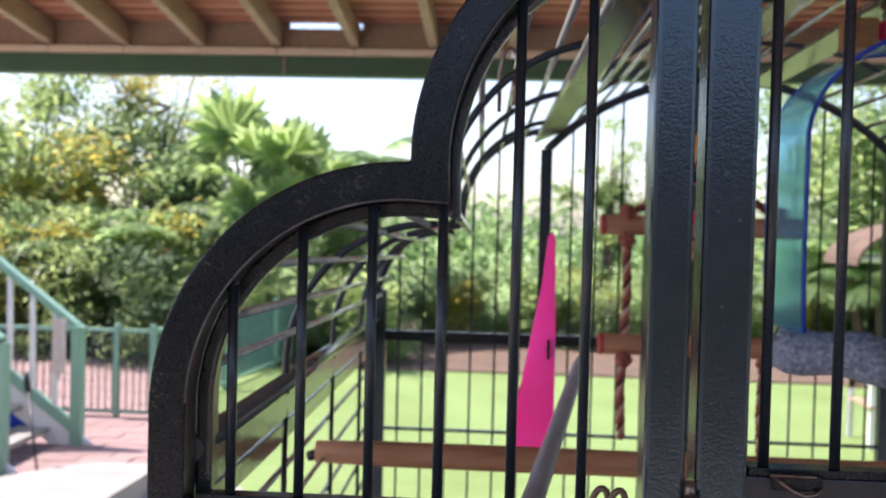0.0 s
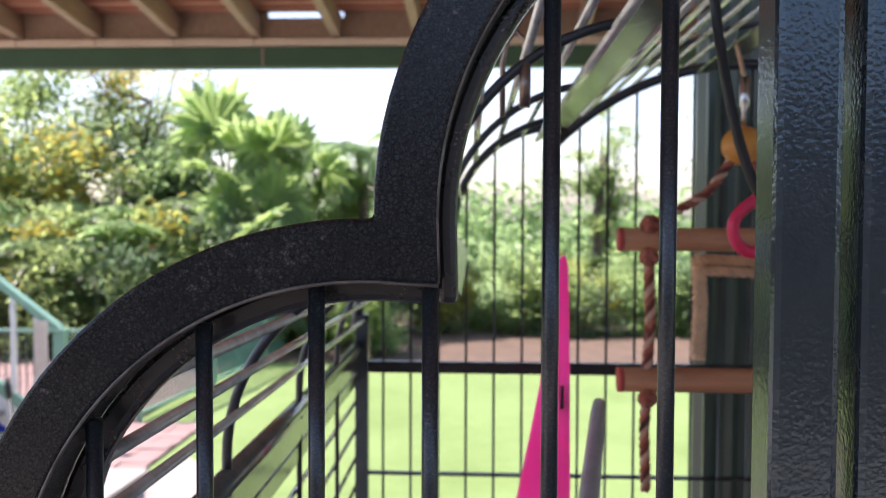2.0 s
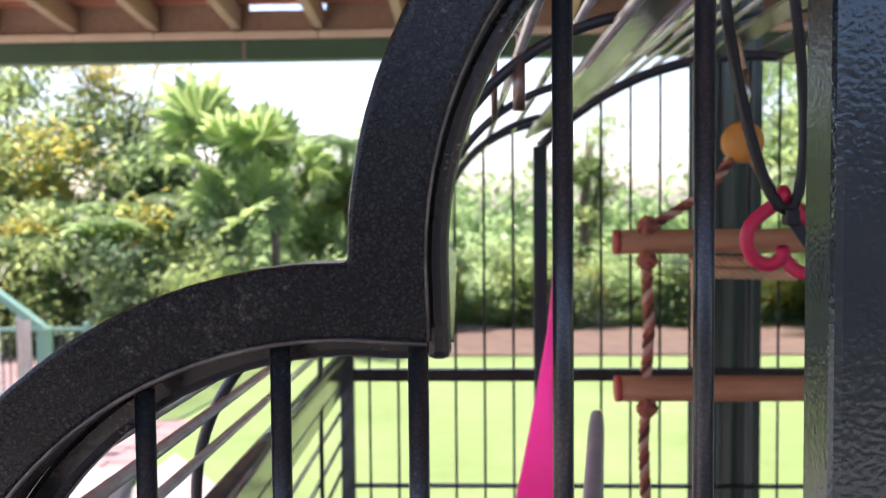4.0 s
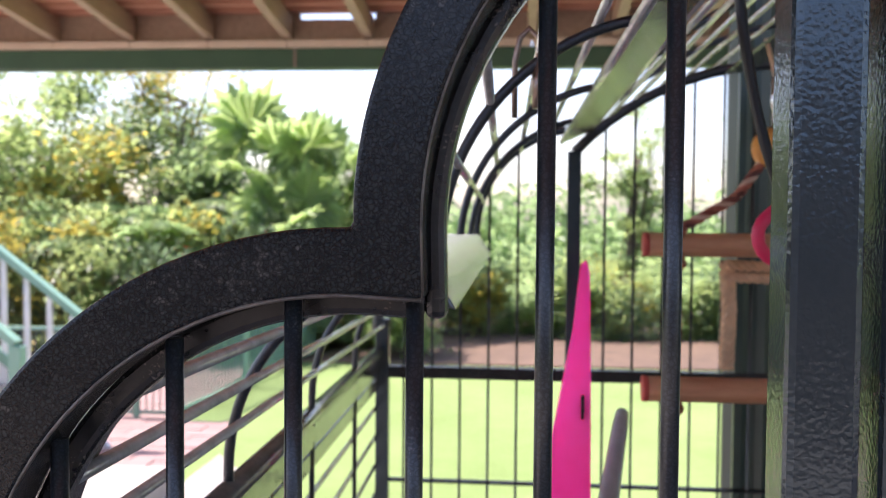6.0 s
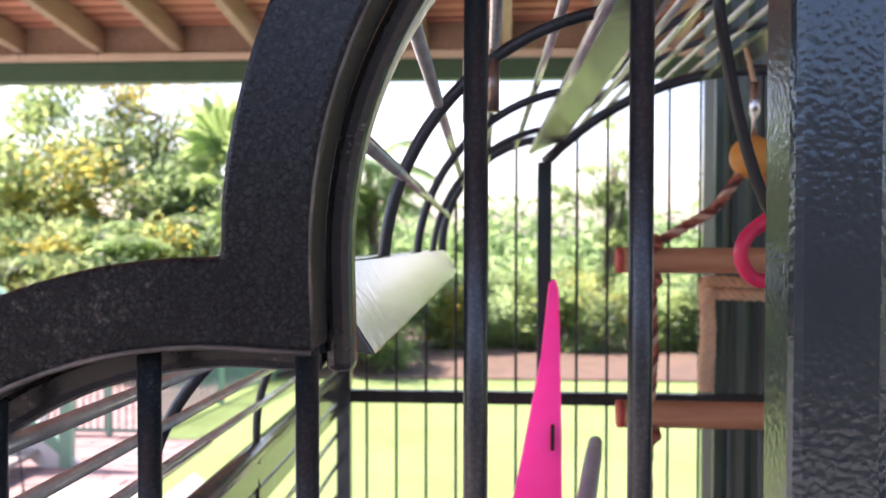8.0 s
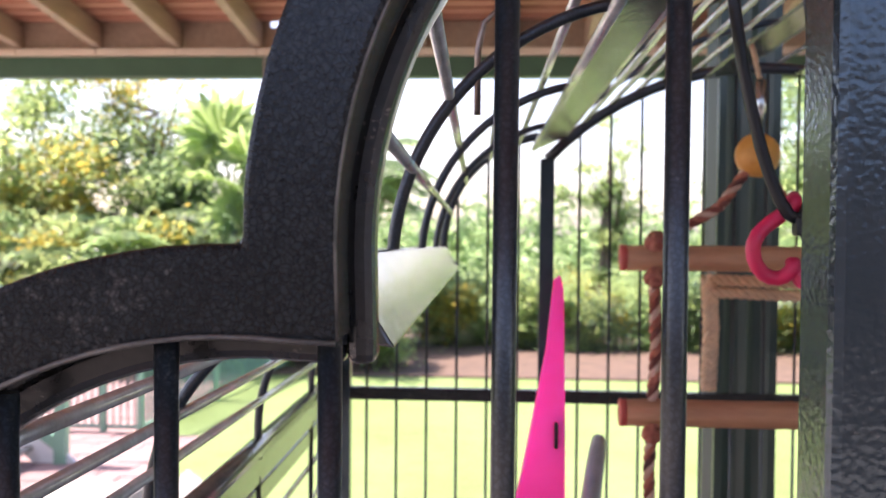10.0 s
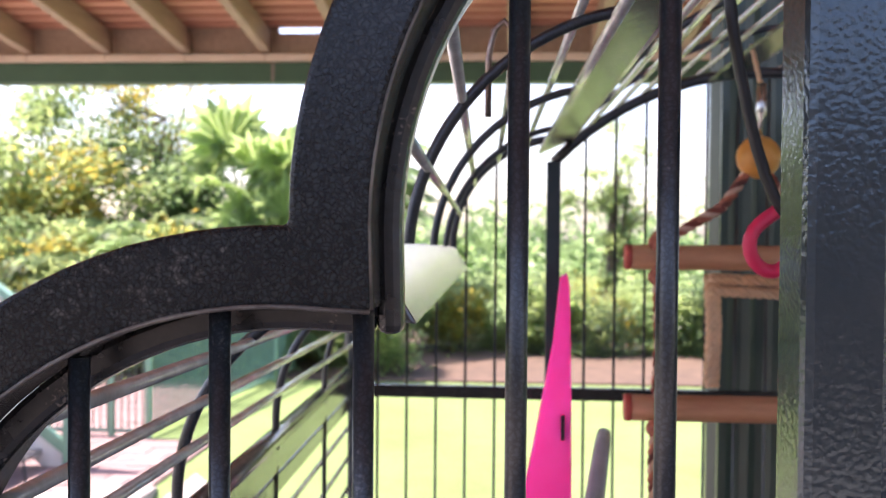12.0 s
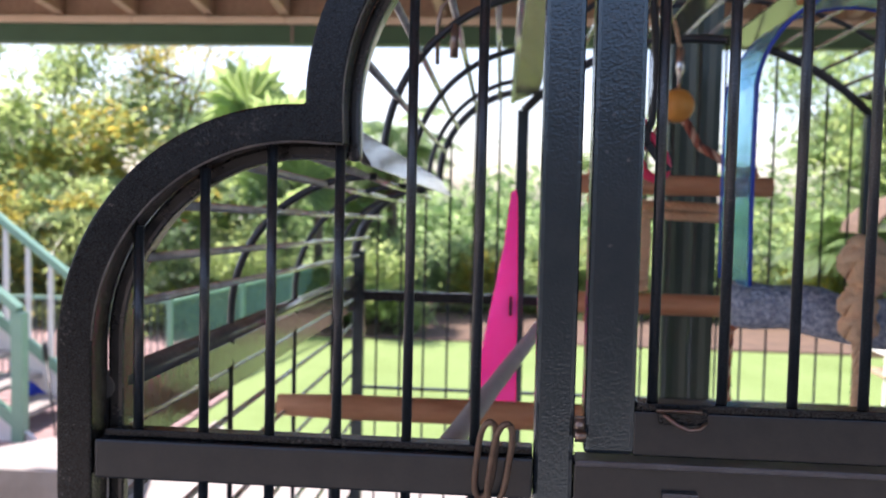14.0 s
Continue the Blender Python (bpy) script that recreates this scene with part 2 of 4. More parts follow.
LAWN = mat("lawn_soil", (0.175, 0.262, 0.082), 0.9, col2=(0.12, 0.185, 0.045), scale=0.9, bump=0.6, bscale=60, bdist=0.02)
BARK = mat("bark", (0.17, 0.13, 0.1), 0.9, col2=(0.09, 0.07, 0.05), scale=10, bump=0.8, bscale=30, stretch=(1, 1, 3), bdist=0.01)
SOIL = mat("garden_soil", (0.14, 0.09, 0.06), 0.95, col2=(0.08, 0.055, 0.04), scale=4, bump=0.6, bscale=30)
# dark tone limits the fill this out-of-view wall throws on the cage front
WALLM = mat("unseen_wall_paint", (0.16, 0.145, 0.13), 0.8, col2=(0.12, 0.11, 0.1), scale=3, bump=0.1)
PICKET = mat("dark_picket_paint", (0.07, 0.1, 0.095), 0.5, scale=8)
FENCEM = mat("fence_green_paint", (0.12, 0.27, 0.22), 0.5, scale=8)
LEAF_A = leaf_mat("leaf_mid", (0.115, 0.185, 0.075), (0.08, 0.14, 0.062))
LEAF_B = leaf_mat("leaf_light", (0.165, 0.23, 0.088), (0.122, 0.18, 0.07))
LEAF_C = leaf_mat("leaf_dark", (0.065, 0.11, 0.058), (0.045, 0.08, 0.042))
LEAF_D = leaf_mat("leaf_yellow", (0.27, 0.225, 0.035), (0.13, 0.17, 0.04))
LEAF_P = leaf_mat("palm_leaf", (0.115, 0.19, 0.078), (0.075, 0.13, 0.056), rnd=0.25)
LEAF_F = leaf_mat("fan_palm_leaf", (0.125, 0.19, 0.062), (0.075, 0.13, 0.055), trans=0.5, rnd=0.45)
FLOWER = leaf_mat("orange_flower", (0.6, 0.14, 0.04), (0.5, 0.08, 0.03), rnd=0.2)


# ---- mesh helpers ----
def thing(name, at, label, category, group="", kind=""):
    e = new(name)
    e.location = at
    e.empty_display_size = 0.05
    tagged(e, label, category, group, kind)
    return e


def where(ob):
    p = Vector((0, 0, 0))
    while ob:
        p += ob.location
        ob = ob.parent
    return p


def part(name, bm, material, parent=None, label="", smooth=False):
    """One mesh object under a thing or a part; the bmesh is in world coordinates."""
    off = where(parent)
    for v in bm.verts:
        v.co -= off
    me = bpy.data.meshes.new(name)
    bm.normal_update()
    bm.to_mesh(me)
    bm.free()
    if smooth:
        for p in me.polygons:
            p.use_smooth = True
    me.materials.append(material)
    ob = new(name, me)
    ob.parent = parent
    if label:
        ob["label"] = label
    return ob


def solo(name, bm, material, label, category, group="", kind="", smooth=False):
    """A thing that is one mesh, with its origin at its lowest middle."""
    xs = [v.co for v in bm.verts]
    at = Vector((sum(v.x for v in xs) / len(xs), sum(v.y for v in xs) / len(xs), min(v.z for v in xs)))
    for v in bm.verts:
        v.co -= at
    ob = part(name, bm, material, None, "", smooth)
    ob.location = at
    return tagged(ob, label, category, group, kind)


def add_box(bm, lo, hi, bev=0.0, m=None):
    c = [(a + b) / 2 for a, b in zip(lo, hi)]
    s = [abs(b - a) for a, b in zip(lo, hi)]
    r = bmesh.ops.create_cube(bm, size=1.0, matrix=(m or Matrix()) @ Matrix.Translation(c) @ Matrix.Diagonal((*s, 1)))
    if bev:
        es = list({e for v in r["verts"] for e in v.link_edges})
        bmesh.ops.bevel(bm, geom=es, offset=bev, segments=2, affect="EDGES", profile=0.5)
    return bm


def box(lo, hi, bev=0.0, m=None):
    return add_box(bmesh.new(), lo, hi, bev, m)


def sweep(bm, pts, rad, n=10, cap=True):
    """A round rod along points; rad is a number or one for each point."""
    pts = [Vector(p) for p in pts]
    rads = rad if isinstance(rad, (list, tuple)) else [rad] * len(pts)
    rings = []
    up = None
    for i, p in enumerate(pts):
        d = (pts[min(i + 1, len(pts) - 1)] - pts[max(i - 1, 0)]).normalized()
        if up is None:
            up = d.orthogonal().normalized()
        up = (up - d * up.dot(d)).normalized()
        side = d.cross(up)
        rings.append([bm.verts.new(p + (up * math.cos(a) + side * math.sin(a)) * rads[i]) for a in (2 * math.pi * k / n for k in range(n))])
    for r0, r1 in zip(rings, rings[1:]):
        for k in range(n):
            f = bm.faces.new((r0[k], r0[(k + 1) % n], r1[(k + 1) % n], r1[k]))
            f.smooth = True
    if cap:
        bm.faces.new(rings[0][::-1])
        bm.faces.new(rings[-1])
    return bm


def rod(pts, rad, n=10):
    return sweep(bmesh.new(), pts, rad, n)


def band(bm, pts, side, thick):
    """A flat bar along points: side is the half-width vector, thick the half-thickness vector, each a vector or one a point."""
    pts = [Vector(p) for p in pts]
    rings = []
    for i, p in enumerate(pts):
        s = Vector(side[i] if isinstance(side, list) else side)
        t = Vector(thick[i] if isinstance(thick, list) else thick)
        rings.append([bm.verts.new(p + a * s + b * t) for a, b in ((-1, -1), (1, -1), (1, 1), (-1, 1))])
    for r0, r1 in zip(rings, rings[1:]):
        for k in range(4):
            bm.faces.new((r0[k], r0[(k + 1) % 4], r1[(k + 1) % 4], r1[k]))
    bm.faces.new(rings[0][::-1])
    bm.faces.new(rings[-1])
    bmesh.ops.recalc_face_normals(bm, faces=bm.faces[:])
    return bm


def bevelled(bm, off, ang=0.6):
    es = [e for e in bm.edges if len(e.link_faces) == 2 and e.calc_face_angle(0) > ang]
    bmesh.ops.bevel(bm, geom=es, offset=off, segments=2, affect="EDGES", profile=0.5)
    return bm



# ---- the cage ----
G, Z0 = 1.15, 1.90          # cage drawing units to metres; height of the front step corner
MID = 0.274                 # middle of the cage's front


def C(x, y, z):
    """Cage drawing units to the world; the cage leans a little with its depth."""
    return Vector((G * (x - 0.0229 * y), G * y, Z0 + G * (z - 0.0214 * y)))


def flip(p):
    return (2 * MID - p[0], *p[1:])


DEPTH, FOOT = 0.70, -1.652 + 0.135
cage = thing("bird_cage", (G * MID, G * 0.35, 0.15), "large black hammered-metal bird cage with scalloped front on the patio", "bird cage")


def arc(c, r, a0, a1, n):
    return [(c[0] + r * math.cos(radians(a0 + (a1 - a0) * i / n)), c[1] + r * math.sin(radians(a0 + (a1 - a0) * i / n))) for i in range(n + 1)]


CB = (-0.0173, -0.0915)     # the body's shoulder sits a little below the front scallop
C1, C2, RO, RI = (-0.0173, -0.0834), (0.090, 0.0155), 0.1055, 0.0905
WO, WI = 0.0989, 0.0842     # radii of the lower scallop


def plate(outer, inner, y0, y1, mirror=False, bev=0.0012):
    """A flat frame between two outlines with the same number of points."""
    bm = bmesh.new()
    f = flip if mirror else (lambda p: p)
    rows = []
    for (ox, oz), (ix, iz) in zip(outer, inner):
        rows.append([bm.verts.new(C(*f((x, y, z)))) for x, y, z in ((ox, y0, oz), (ix, y0, iz), (ix, y1, iz), (ox, y1, oz))])
    for r0, r1 in zip(rows, rows[1:]):
        for k in range(4):
            bm.faces.new((r0[k], r0[(k + 1) % 4], r1[(k + 1) % 4], r1[k])).material_index = int(k == 1)
    bm.faces.new(rows[0])
    bm.faces.new(rows[-1][::-1])
    bmesh.ops.recalc_face_normals(bm, faces=bm.faces[:])
    return bevelled(bm, bev)


wing_o = [(C1[0] - WO, FOOT)] + arc(C1, WO, 180, 88.8, 26)
wing_i = [(C1[0] - WI, FOOT)] + arc(C1, WI, 180, 83, 26)
# the step block and the second scallop
step_o = [(-0.0153, 0.0155)] + arc(C2, RO, 175, 97, 22)
step_i = [(0.0, 0.0)] + arc(C2, RI, 180, 97, 22)
for mirror in (False, True):
    part("scalloped_arch", plate(wing_o[:-1] + step_o, wing_i[:-1] + step_i, 0.0, 0.016, mirror), COAT, cage).data.materials.append(RING)
    f = flip if mirror else (lambda p: p)
    # thin pale rods draw the light caught along the plate's inner edge
    part("edge_glint", rod([C(*f((x, 0.0004, z))) for x, z in arc(C1, WI, 178, 84, 26) + [(-0.0004, 0.0)]], G * 0.0005, 6), EDGE, cage, "pale painted-on highlight and wear along the plate edge")
    part("edge_glint", rod([C(*f((x, 0.0004, z))) for x, z in [(0.0, 0.0004)] + arc(C2, RI, 180, 98, 22)], G * 0.0003, 6), EDGE, cage, "pale painted-on highlight and wear along the plate edge")
    # a second deep frame behind the front plate, set off from it by a dark groove
    part("wing_groove", rod([C(*f((x, 0.0178, z))) for x, z in [(C1[0] - WI - 0.0035, FOOT)] + arc(C1, WI + 0.0035, 180, 84, 26)], G * 0.0026), ROD, cage)
    part("upper_groove", rod([C(*f((x, 0.0178, z))) for x, z in [(-0.0035, -0.002)] + arc(C2, RI + 0.0035, 180, 97, 22)], G * 0.0026), ROD, cage)
    part("wing_rim", plate([(C1[0] - WI - 0.001, FOOT)] + arc(C1, WI + 0.001, 180, 84, 26) + [(-0.0012, 0.001)], [(C1[0] - WI + 0.0058, FOOT)] + arc(C1, WI - 0.0058, 180, 84, 26) + [(-0.0012, -0.0057)], 0.0176, 0.0252, mirror, 0.002), RING, cage)
    part("upper_rim", plate([(-0.001, -0.0056)] + arc(C2, RI + 0.001, 180, 97, 22), [(0.0042, -0.0056)] + arc(C2, RI - 0.0042, 180, 97, 22), 0.0176, 0.0252, mirror, 0.002), RING, cage)
    part("wing_ring", plate([(C1[0] - WI - 0.004, -0.12)] + arc(C1, WI + 0.004, 180, 84, 26), [(C1[0] - WI + 0.002, -0.12)] + arc(C1, WI - 0.002, 180, 84, 26), 0.0254, 0.042, mirror), RING, cage)
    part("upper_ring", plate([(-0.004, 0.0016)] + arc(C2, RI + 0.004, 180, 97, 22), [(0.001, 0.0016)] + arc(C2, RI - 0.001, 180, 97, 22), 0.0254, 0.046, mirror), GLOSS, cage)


def cbox(x0, x1, y0, y1, z0, z1, bev=0.0012):
    return box((G * x0, G * y0, Z0 + G * z0), (G * x1, G * y1, Z0 + G * z1), bev)


def post(x0, x1, z0, z1, y0=0.0, y1=0.016, name="post", bev=0.0022):
    bm = cbox(x0, x1, y0, y1, z0, z1, bev)
    mid = (y0 + y1) / 2
    for v in bm.verts:
        v.co.x -= G * 0.0229 * mid * (mid > 0.1)
        v.co.z -= G * 0.0214 * mid * (mid > 0.1)
    return part(name, bm, POSTM, cage)


def main_arch(x, top=0.176, foot=0.098, half=0.186):
    """Height of the great middle arch at x."""
    s = top - foot
    r = (half * half + s * s) / (2 * s)
    return top - r + math.sqrt(max(r * r - (x - MID) ** 2, 0))


post(0.0768, 0.0926, FOOT, 0.118, 0.0045, 0.0215)
post(2 * MID - 0.0926, 2 * MID - 0.0768, FOOT, 0.118, 0.0045, 0.0215)
# front rails
part("front_rail", cbox(-0.1005, 0.0766, 0.0006, 0.016, -0.1368, -0.1205), RAILM, cage)
part("front_rail", cbox(2 * MID - 0.0766, 2 * MID + 0.1005, 0.0006, 0.016, -0.1368, -0.1205), RAILM, cage)
part("door_sill", cbox(0.0928, 2 * MID - 0.0928, 0.004, 0.018, -0.165, -0.1225, 0.0008), RAILM, cage)
# lighter than the sill so its top reads as catching light
part("sill_lip", cbox(0.0932, 2 * MID - 0.0932, -0.001, 0.012, -0.1224, -0.1198, 0.0008), SILL, cage)
part("bar_ledge", cbox(-0.098, 0.0764, 0.0045, 0.0125, -0.1203, -0.1172, 0.0006), COAT, cage)
part("bar_ledge", cbox(2 * MID - 0.0764, 2 * MID + 0.098, 0.0045, 0.0125, -0.1203, -0.1172, 0.0006), COAT, cage)
part("bottom_rail", cbox(-0.1005, 2 * MID + 0.1005, 0.0008, 0.0155, -0.95, -0.93), COAT, cage)
part("apron", cbox(-0.1005, 2 * MID + 0.1005, 0.001, 0.0155, -1.08, -1.02), COAT, cage)

# front bars, each a rod from the ledge into the arch, and on below the rail
BX = [-0.0849, -0.0574, -0.0299, -0.0024, 0.0262, 0.0536]
BT = [-0.034, -0.010, -0.0005, 0.0, 0.082, 0.100]
BY, BR = 0.0082, 0.00205
for x, z in zip(BX, BT):
    for f in ((lambda p: p), flip):
        part("front_bar", rod([C(*f((x, BY, -0.119))), C(*f((x, BY, z)))], G * BR, 14), ROD, cage)
        part("lower_bar", rod([C(*f((x, BY, -0.94))), C(*f((x, BY, -0.135)))], G * BR, 10), ROD, cage)

# ---- the door ----
door = part("cage_door", cbox(0.0962, 0.1158, 0.0035, 0.0215, -0.1185, 0.112, 0.0022), POSTM, cage, "black hammered-metal door stile and frame")
part("door_stile", cbox(2 * MID - 0.1158, 2 * MID - 0.0962, 0.0035, 0.0215, -0.1185, 0.112, 0.0022), POSTM, door)
part("door_rail", cbox(0.1152, 2 * MID - 0.1152, 0.0038, 0.0212, -0.1184, -0.1008, 0.0008), RAILM, door)
part("door_ledge", cbox(0.1162, 2 * MID - 0.1162, 0.0035, 0.0135, -0.1006, -0.0975, 0.0006), COAT, door)
xs = [0.0962 + (2 * MID - 0.1924) * i / 24 for i in range(25)]
part("door_arch", plate([(x, main_arch(x) + 0.008) for x in xs], [(x, main_arch(x) - 0.008) for x in xs], -0.0016, 0.016), COAT, door)
k = 0
while 0.1228 + 0.0266 * k < 2 * MID - 0.12:
    x = 0.1228 + 0.0266 * k
    part("door_bar", rod([C(x, BY, -0.099), C(x, BY, main_arch(x) - 0.006)], G * 0.0021, 14), ROD, door)
    part("lower_bar", rod([C(x, BY, -0.94), C(x, BY, -0.16)], G * BR, 10), ROD, cage)
    k += 1
# a bent metal catch on the door's lower rail
bm = bmesh.new()
sweep(bm, [C(0.1405, 0.0008, -0.0996), C(0.1235, 0.0008, -0.0996), C(0.127, -0.001, -0.1015), C(0.131, -0.002, -0.1045), C(0.1355, -0.002, -0.1062), C(0.1395, -0.001, -0.1058), C(0.1425, 0.0008, -0.1035)], G * 0.0008, 8)
part("latch_spring", bm, STEEL, door, "bent wire catch of bare steel")
part("latch_plate", cbox(0.1245, 0.143, 0.0012, 0.0046, -0.1052, -0.0994, 0.0006), COAT, door, "dark catch plate")
part("door_latch", cbox(0.1268, 0.1405, 0.001, 0.0042, -0.1345, -0.1318, 0.0006), SILL, cage)
part("hinge_pin", rod([C(0.0945, 0.004, -0.112), C(0.0945, 0.004, -0.104)], G * 0.0022), STEEL, cage)
for zz in (-0.1105,):
    bm = rod([C(0.0925, 0.0, zz), C(0.0968, 0.0, zz)], G * 0.0024, 10)
    part("hinge", bm, STEEL, cage)

# ---- back panel ----
for x in (-0.101, 0.0836, 2 * MID - 0.0836, 2 * MID + 0.101):
    top = 0.094 if 0 < x < 2 * MID else -0.07
    post(x - 0.0065, x + 0.0065, FOOT, top, DEPTH, DEPTH + 0.012, "back_post", 0.001)
for z0, z1 in ((-0.128, -0.1165), (-0.95, -0.935), (-0.55, -0.545), (-0.231, -0.2285)):
    a, b = C(-0.1, DEPTH + 0.002, z0), C(2 * MID + 0.1, DEPTH + 0.011, z1)
    part("back_rail", box(a, b, 0.0005), COAT, cage)
bx = -0.08
while bx < 2 * MID + 0.09:
    if bx < -0.0155 or bx > 2 * MID + 0.0155:
        u = bx if bx < MID else 2 * MID - bx
        top = C1[1] + math.sqrt(max(0.0895 ** 2 - (u - C1[0]) ** 2, 0))
    elif 0.085 < bx < 2 * MID - 0.085:
        top = main_arch(bx)
    else:
        u = bx if bx < MID else 2 * MID - bx
        top = C2[1] + math.sqrt(max(0.1 ** 2 - (u - C2[0]) ** 2, 0))
    part("back_bar", rod([C(bx, DEPTH + 0.006, -0.94), C(bx, DEPTH + 0.006, top)], G * 0.0013, 8), ROD, cage)
    bx += 0.0276
for f in ((lambda p: p), flip):
    part("back_arch", rod([C(*f((x, DEPTH + 0.006, z))) for x, z in arc(C1, 0.0895, 180, 88, 20)], G * 0.0055), ROD, cage)
    part("back_arch", rod([C(*f((x, DEPTH + 0.006, z))) for x, z in arc(C2, 0.1, 184, 95, 20)], G * 0.004), ROD, cage)
part("back_arch", rod([C(x, DEPTH + 0.006, main_arch(x)) for x in [0.0836 + (2 * MID - 0.1672) * i / 24 for i in range(25)]], G * 0.005), ROD, cage)

# ---- sides and roof: rods that run from front to back, hoops across them, flat strips at the corners ----
CU = (0.090, 0.0065)        # the upper hoops sit a little below the front scallop


def side_arch(y, r, a):
    """A point of the rounded shoulder behind the lower scallop."""
    return (CB[0] + r * math.cos(radians(a)), y, CB[1] + r * math.sin(radians(a)))


for f in ((lambda p: p), flip):
    for a in (169, 154, 134, 111, 92):
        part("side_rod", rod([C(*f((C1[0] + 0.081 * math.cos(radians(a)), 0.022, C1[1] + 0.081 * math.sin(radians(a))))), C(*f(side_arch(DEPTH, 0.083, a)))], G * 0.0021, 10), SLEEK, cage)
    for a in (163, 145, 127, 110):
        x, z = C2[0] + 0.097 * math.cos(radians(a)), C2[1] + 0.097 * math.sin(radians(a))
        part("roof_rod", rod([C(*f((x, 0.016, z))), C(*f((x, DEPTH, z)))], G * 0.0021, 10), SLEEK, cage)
    for y in (0.205, 0.385, 0.556):
        part("hoop", rod([C(*f((side_arch(y, 0.0874, 180)[0], y, -0.11)))] + [C(*f(side_arch(y, 0.0874, 180 - 4.6 * k))) for k in range(21)], G * 0.0024, 10), ROD, cage)
        part("hoop", rod([C(*f((x, y, z))) for x, z in arc(CU, 0.1005, 184, 100.5, 20)], G * 0.0024, 10), ROD, cage)
        part("side_upright", rod([C(*f((side_arch(y, 0.0874, 180)[0], y, -0.94))), C(*f((side_arch(y, 0.0874, 180)[0], y, -0.12)))], G * 0.0018, 8), ROD, cage)
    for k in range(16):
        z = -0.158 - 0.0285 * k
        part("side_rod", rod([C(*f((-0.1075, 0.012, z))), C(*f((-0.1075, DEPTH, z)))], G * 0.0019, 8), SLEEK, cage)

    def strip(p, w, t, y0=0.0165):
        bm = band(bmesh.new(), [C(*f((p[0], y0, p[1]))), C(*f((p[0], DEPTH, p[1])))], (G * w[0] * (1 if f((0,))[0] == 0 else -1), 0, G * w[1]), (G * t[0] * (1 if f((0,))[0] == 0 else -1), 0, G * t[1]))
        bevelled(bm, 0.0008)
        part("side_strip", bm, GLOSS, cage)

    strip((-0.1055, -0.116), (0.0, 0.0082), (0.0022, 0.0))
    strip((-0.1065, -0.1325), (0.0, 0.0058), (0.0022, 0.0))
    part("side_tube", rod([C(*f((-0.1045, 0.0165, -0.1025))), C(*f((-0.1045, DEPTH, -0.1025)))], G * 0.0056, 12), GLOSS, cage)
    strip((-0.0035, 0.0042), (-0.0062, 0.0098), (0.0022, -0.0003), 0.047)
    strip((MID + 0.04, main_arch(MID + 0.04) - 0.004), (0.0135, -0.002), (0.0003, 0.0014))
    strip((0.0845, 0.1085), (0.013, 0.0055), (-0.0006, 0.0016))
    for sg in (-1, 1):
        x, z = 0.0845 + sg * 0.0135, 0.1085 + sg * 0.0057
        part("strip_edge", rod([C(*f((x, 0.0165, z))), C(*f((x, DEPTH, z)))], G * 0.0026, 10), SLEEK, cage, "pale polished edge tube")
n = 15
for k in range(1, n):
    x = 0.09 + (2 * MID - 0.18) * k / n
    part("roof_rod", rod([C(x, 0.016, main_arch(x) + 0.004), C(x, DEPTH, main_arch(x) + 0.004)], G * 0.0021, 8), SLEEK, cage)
for y in (0.205, 0.385, 0.556):
    part("hoop", rod([C(x, y, main_arch(x) + 0.008) for x in [0.101 + (2 * MID - 0.202) * i / 24 for i in range(25)]], G * 0.0024, 10), ROD, cage)
part("tray", box(C(-0.098, 0.02, -1.0), C(2 * MID + 0.098, DEPTH, -0.985), 0.003), COAT, cage, "black metal litter tray")

# ---- things in the cage ----


def dowel(name, a, b, r, m, label, category="perch", ends=None, wob=0.0, n=14, endm=None):
    a, b = C(*a), C(*b)
    pts, rads = [], []
    for i in range(n + 1):
        p = a.lerp(b, i / n)
        p += Vector((0, 0, noise.noise(p * 9) * wob))
        pts.append(p)
        rads.append(G * r * (1 + noise.noise(p * 40) * 0.06) * (0.86 if i in (0, n) else 1))
    e = thing(name, a.lerp(b, 0.5) - Vector((0, 0, G * r)), label, category)
    part("dowel", rod(pts, rads, 16), m, e)
    if endm:
        d = (b - a).normalized()
        part("end_cap", rod([a - d * 0.001, a + d * G * 0.007], G * r * 1.03, 16), endm, e, "red painted end")
    return e


perch_long = dowel("perch", (-0.1135, 0.368, -0.182), (2 * MID + 0.1, 0.385, -0.186), 0.0102, WOOD, "long brown natural wood perch across the cage")
part("wing_nut", rod([C(-0.1195, 0.3655, -0.186), C(-0.1115, 0.3655, -0.183)], G * 0.0042, 8), TIE, perch_long)
dowel("perch", (0.07, 0.49, -0.213), (0.2, 0.5, -0.214), 0.0095, WOOD, "short brown wooden perch below the long one")
dowel("perch", (0.034, 0.05, -0.139), (0.106, 0.5, -0.119), 0.0056, GREYP, "smooth grey round perch reaching in from the front bars")


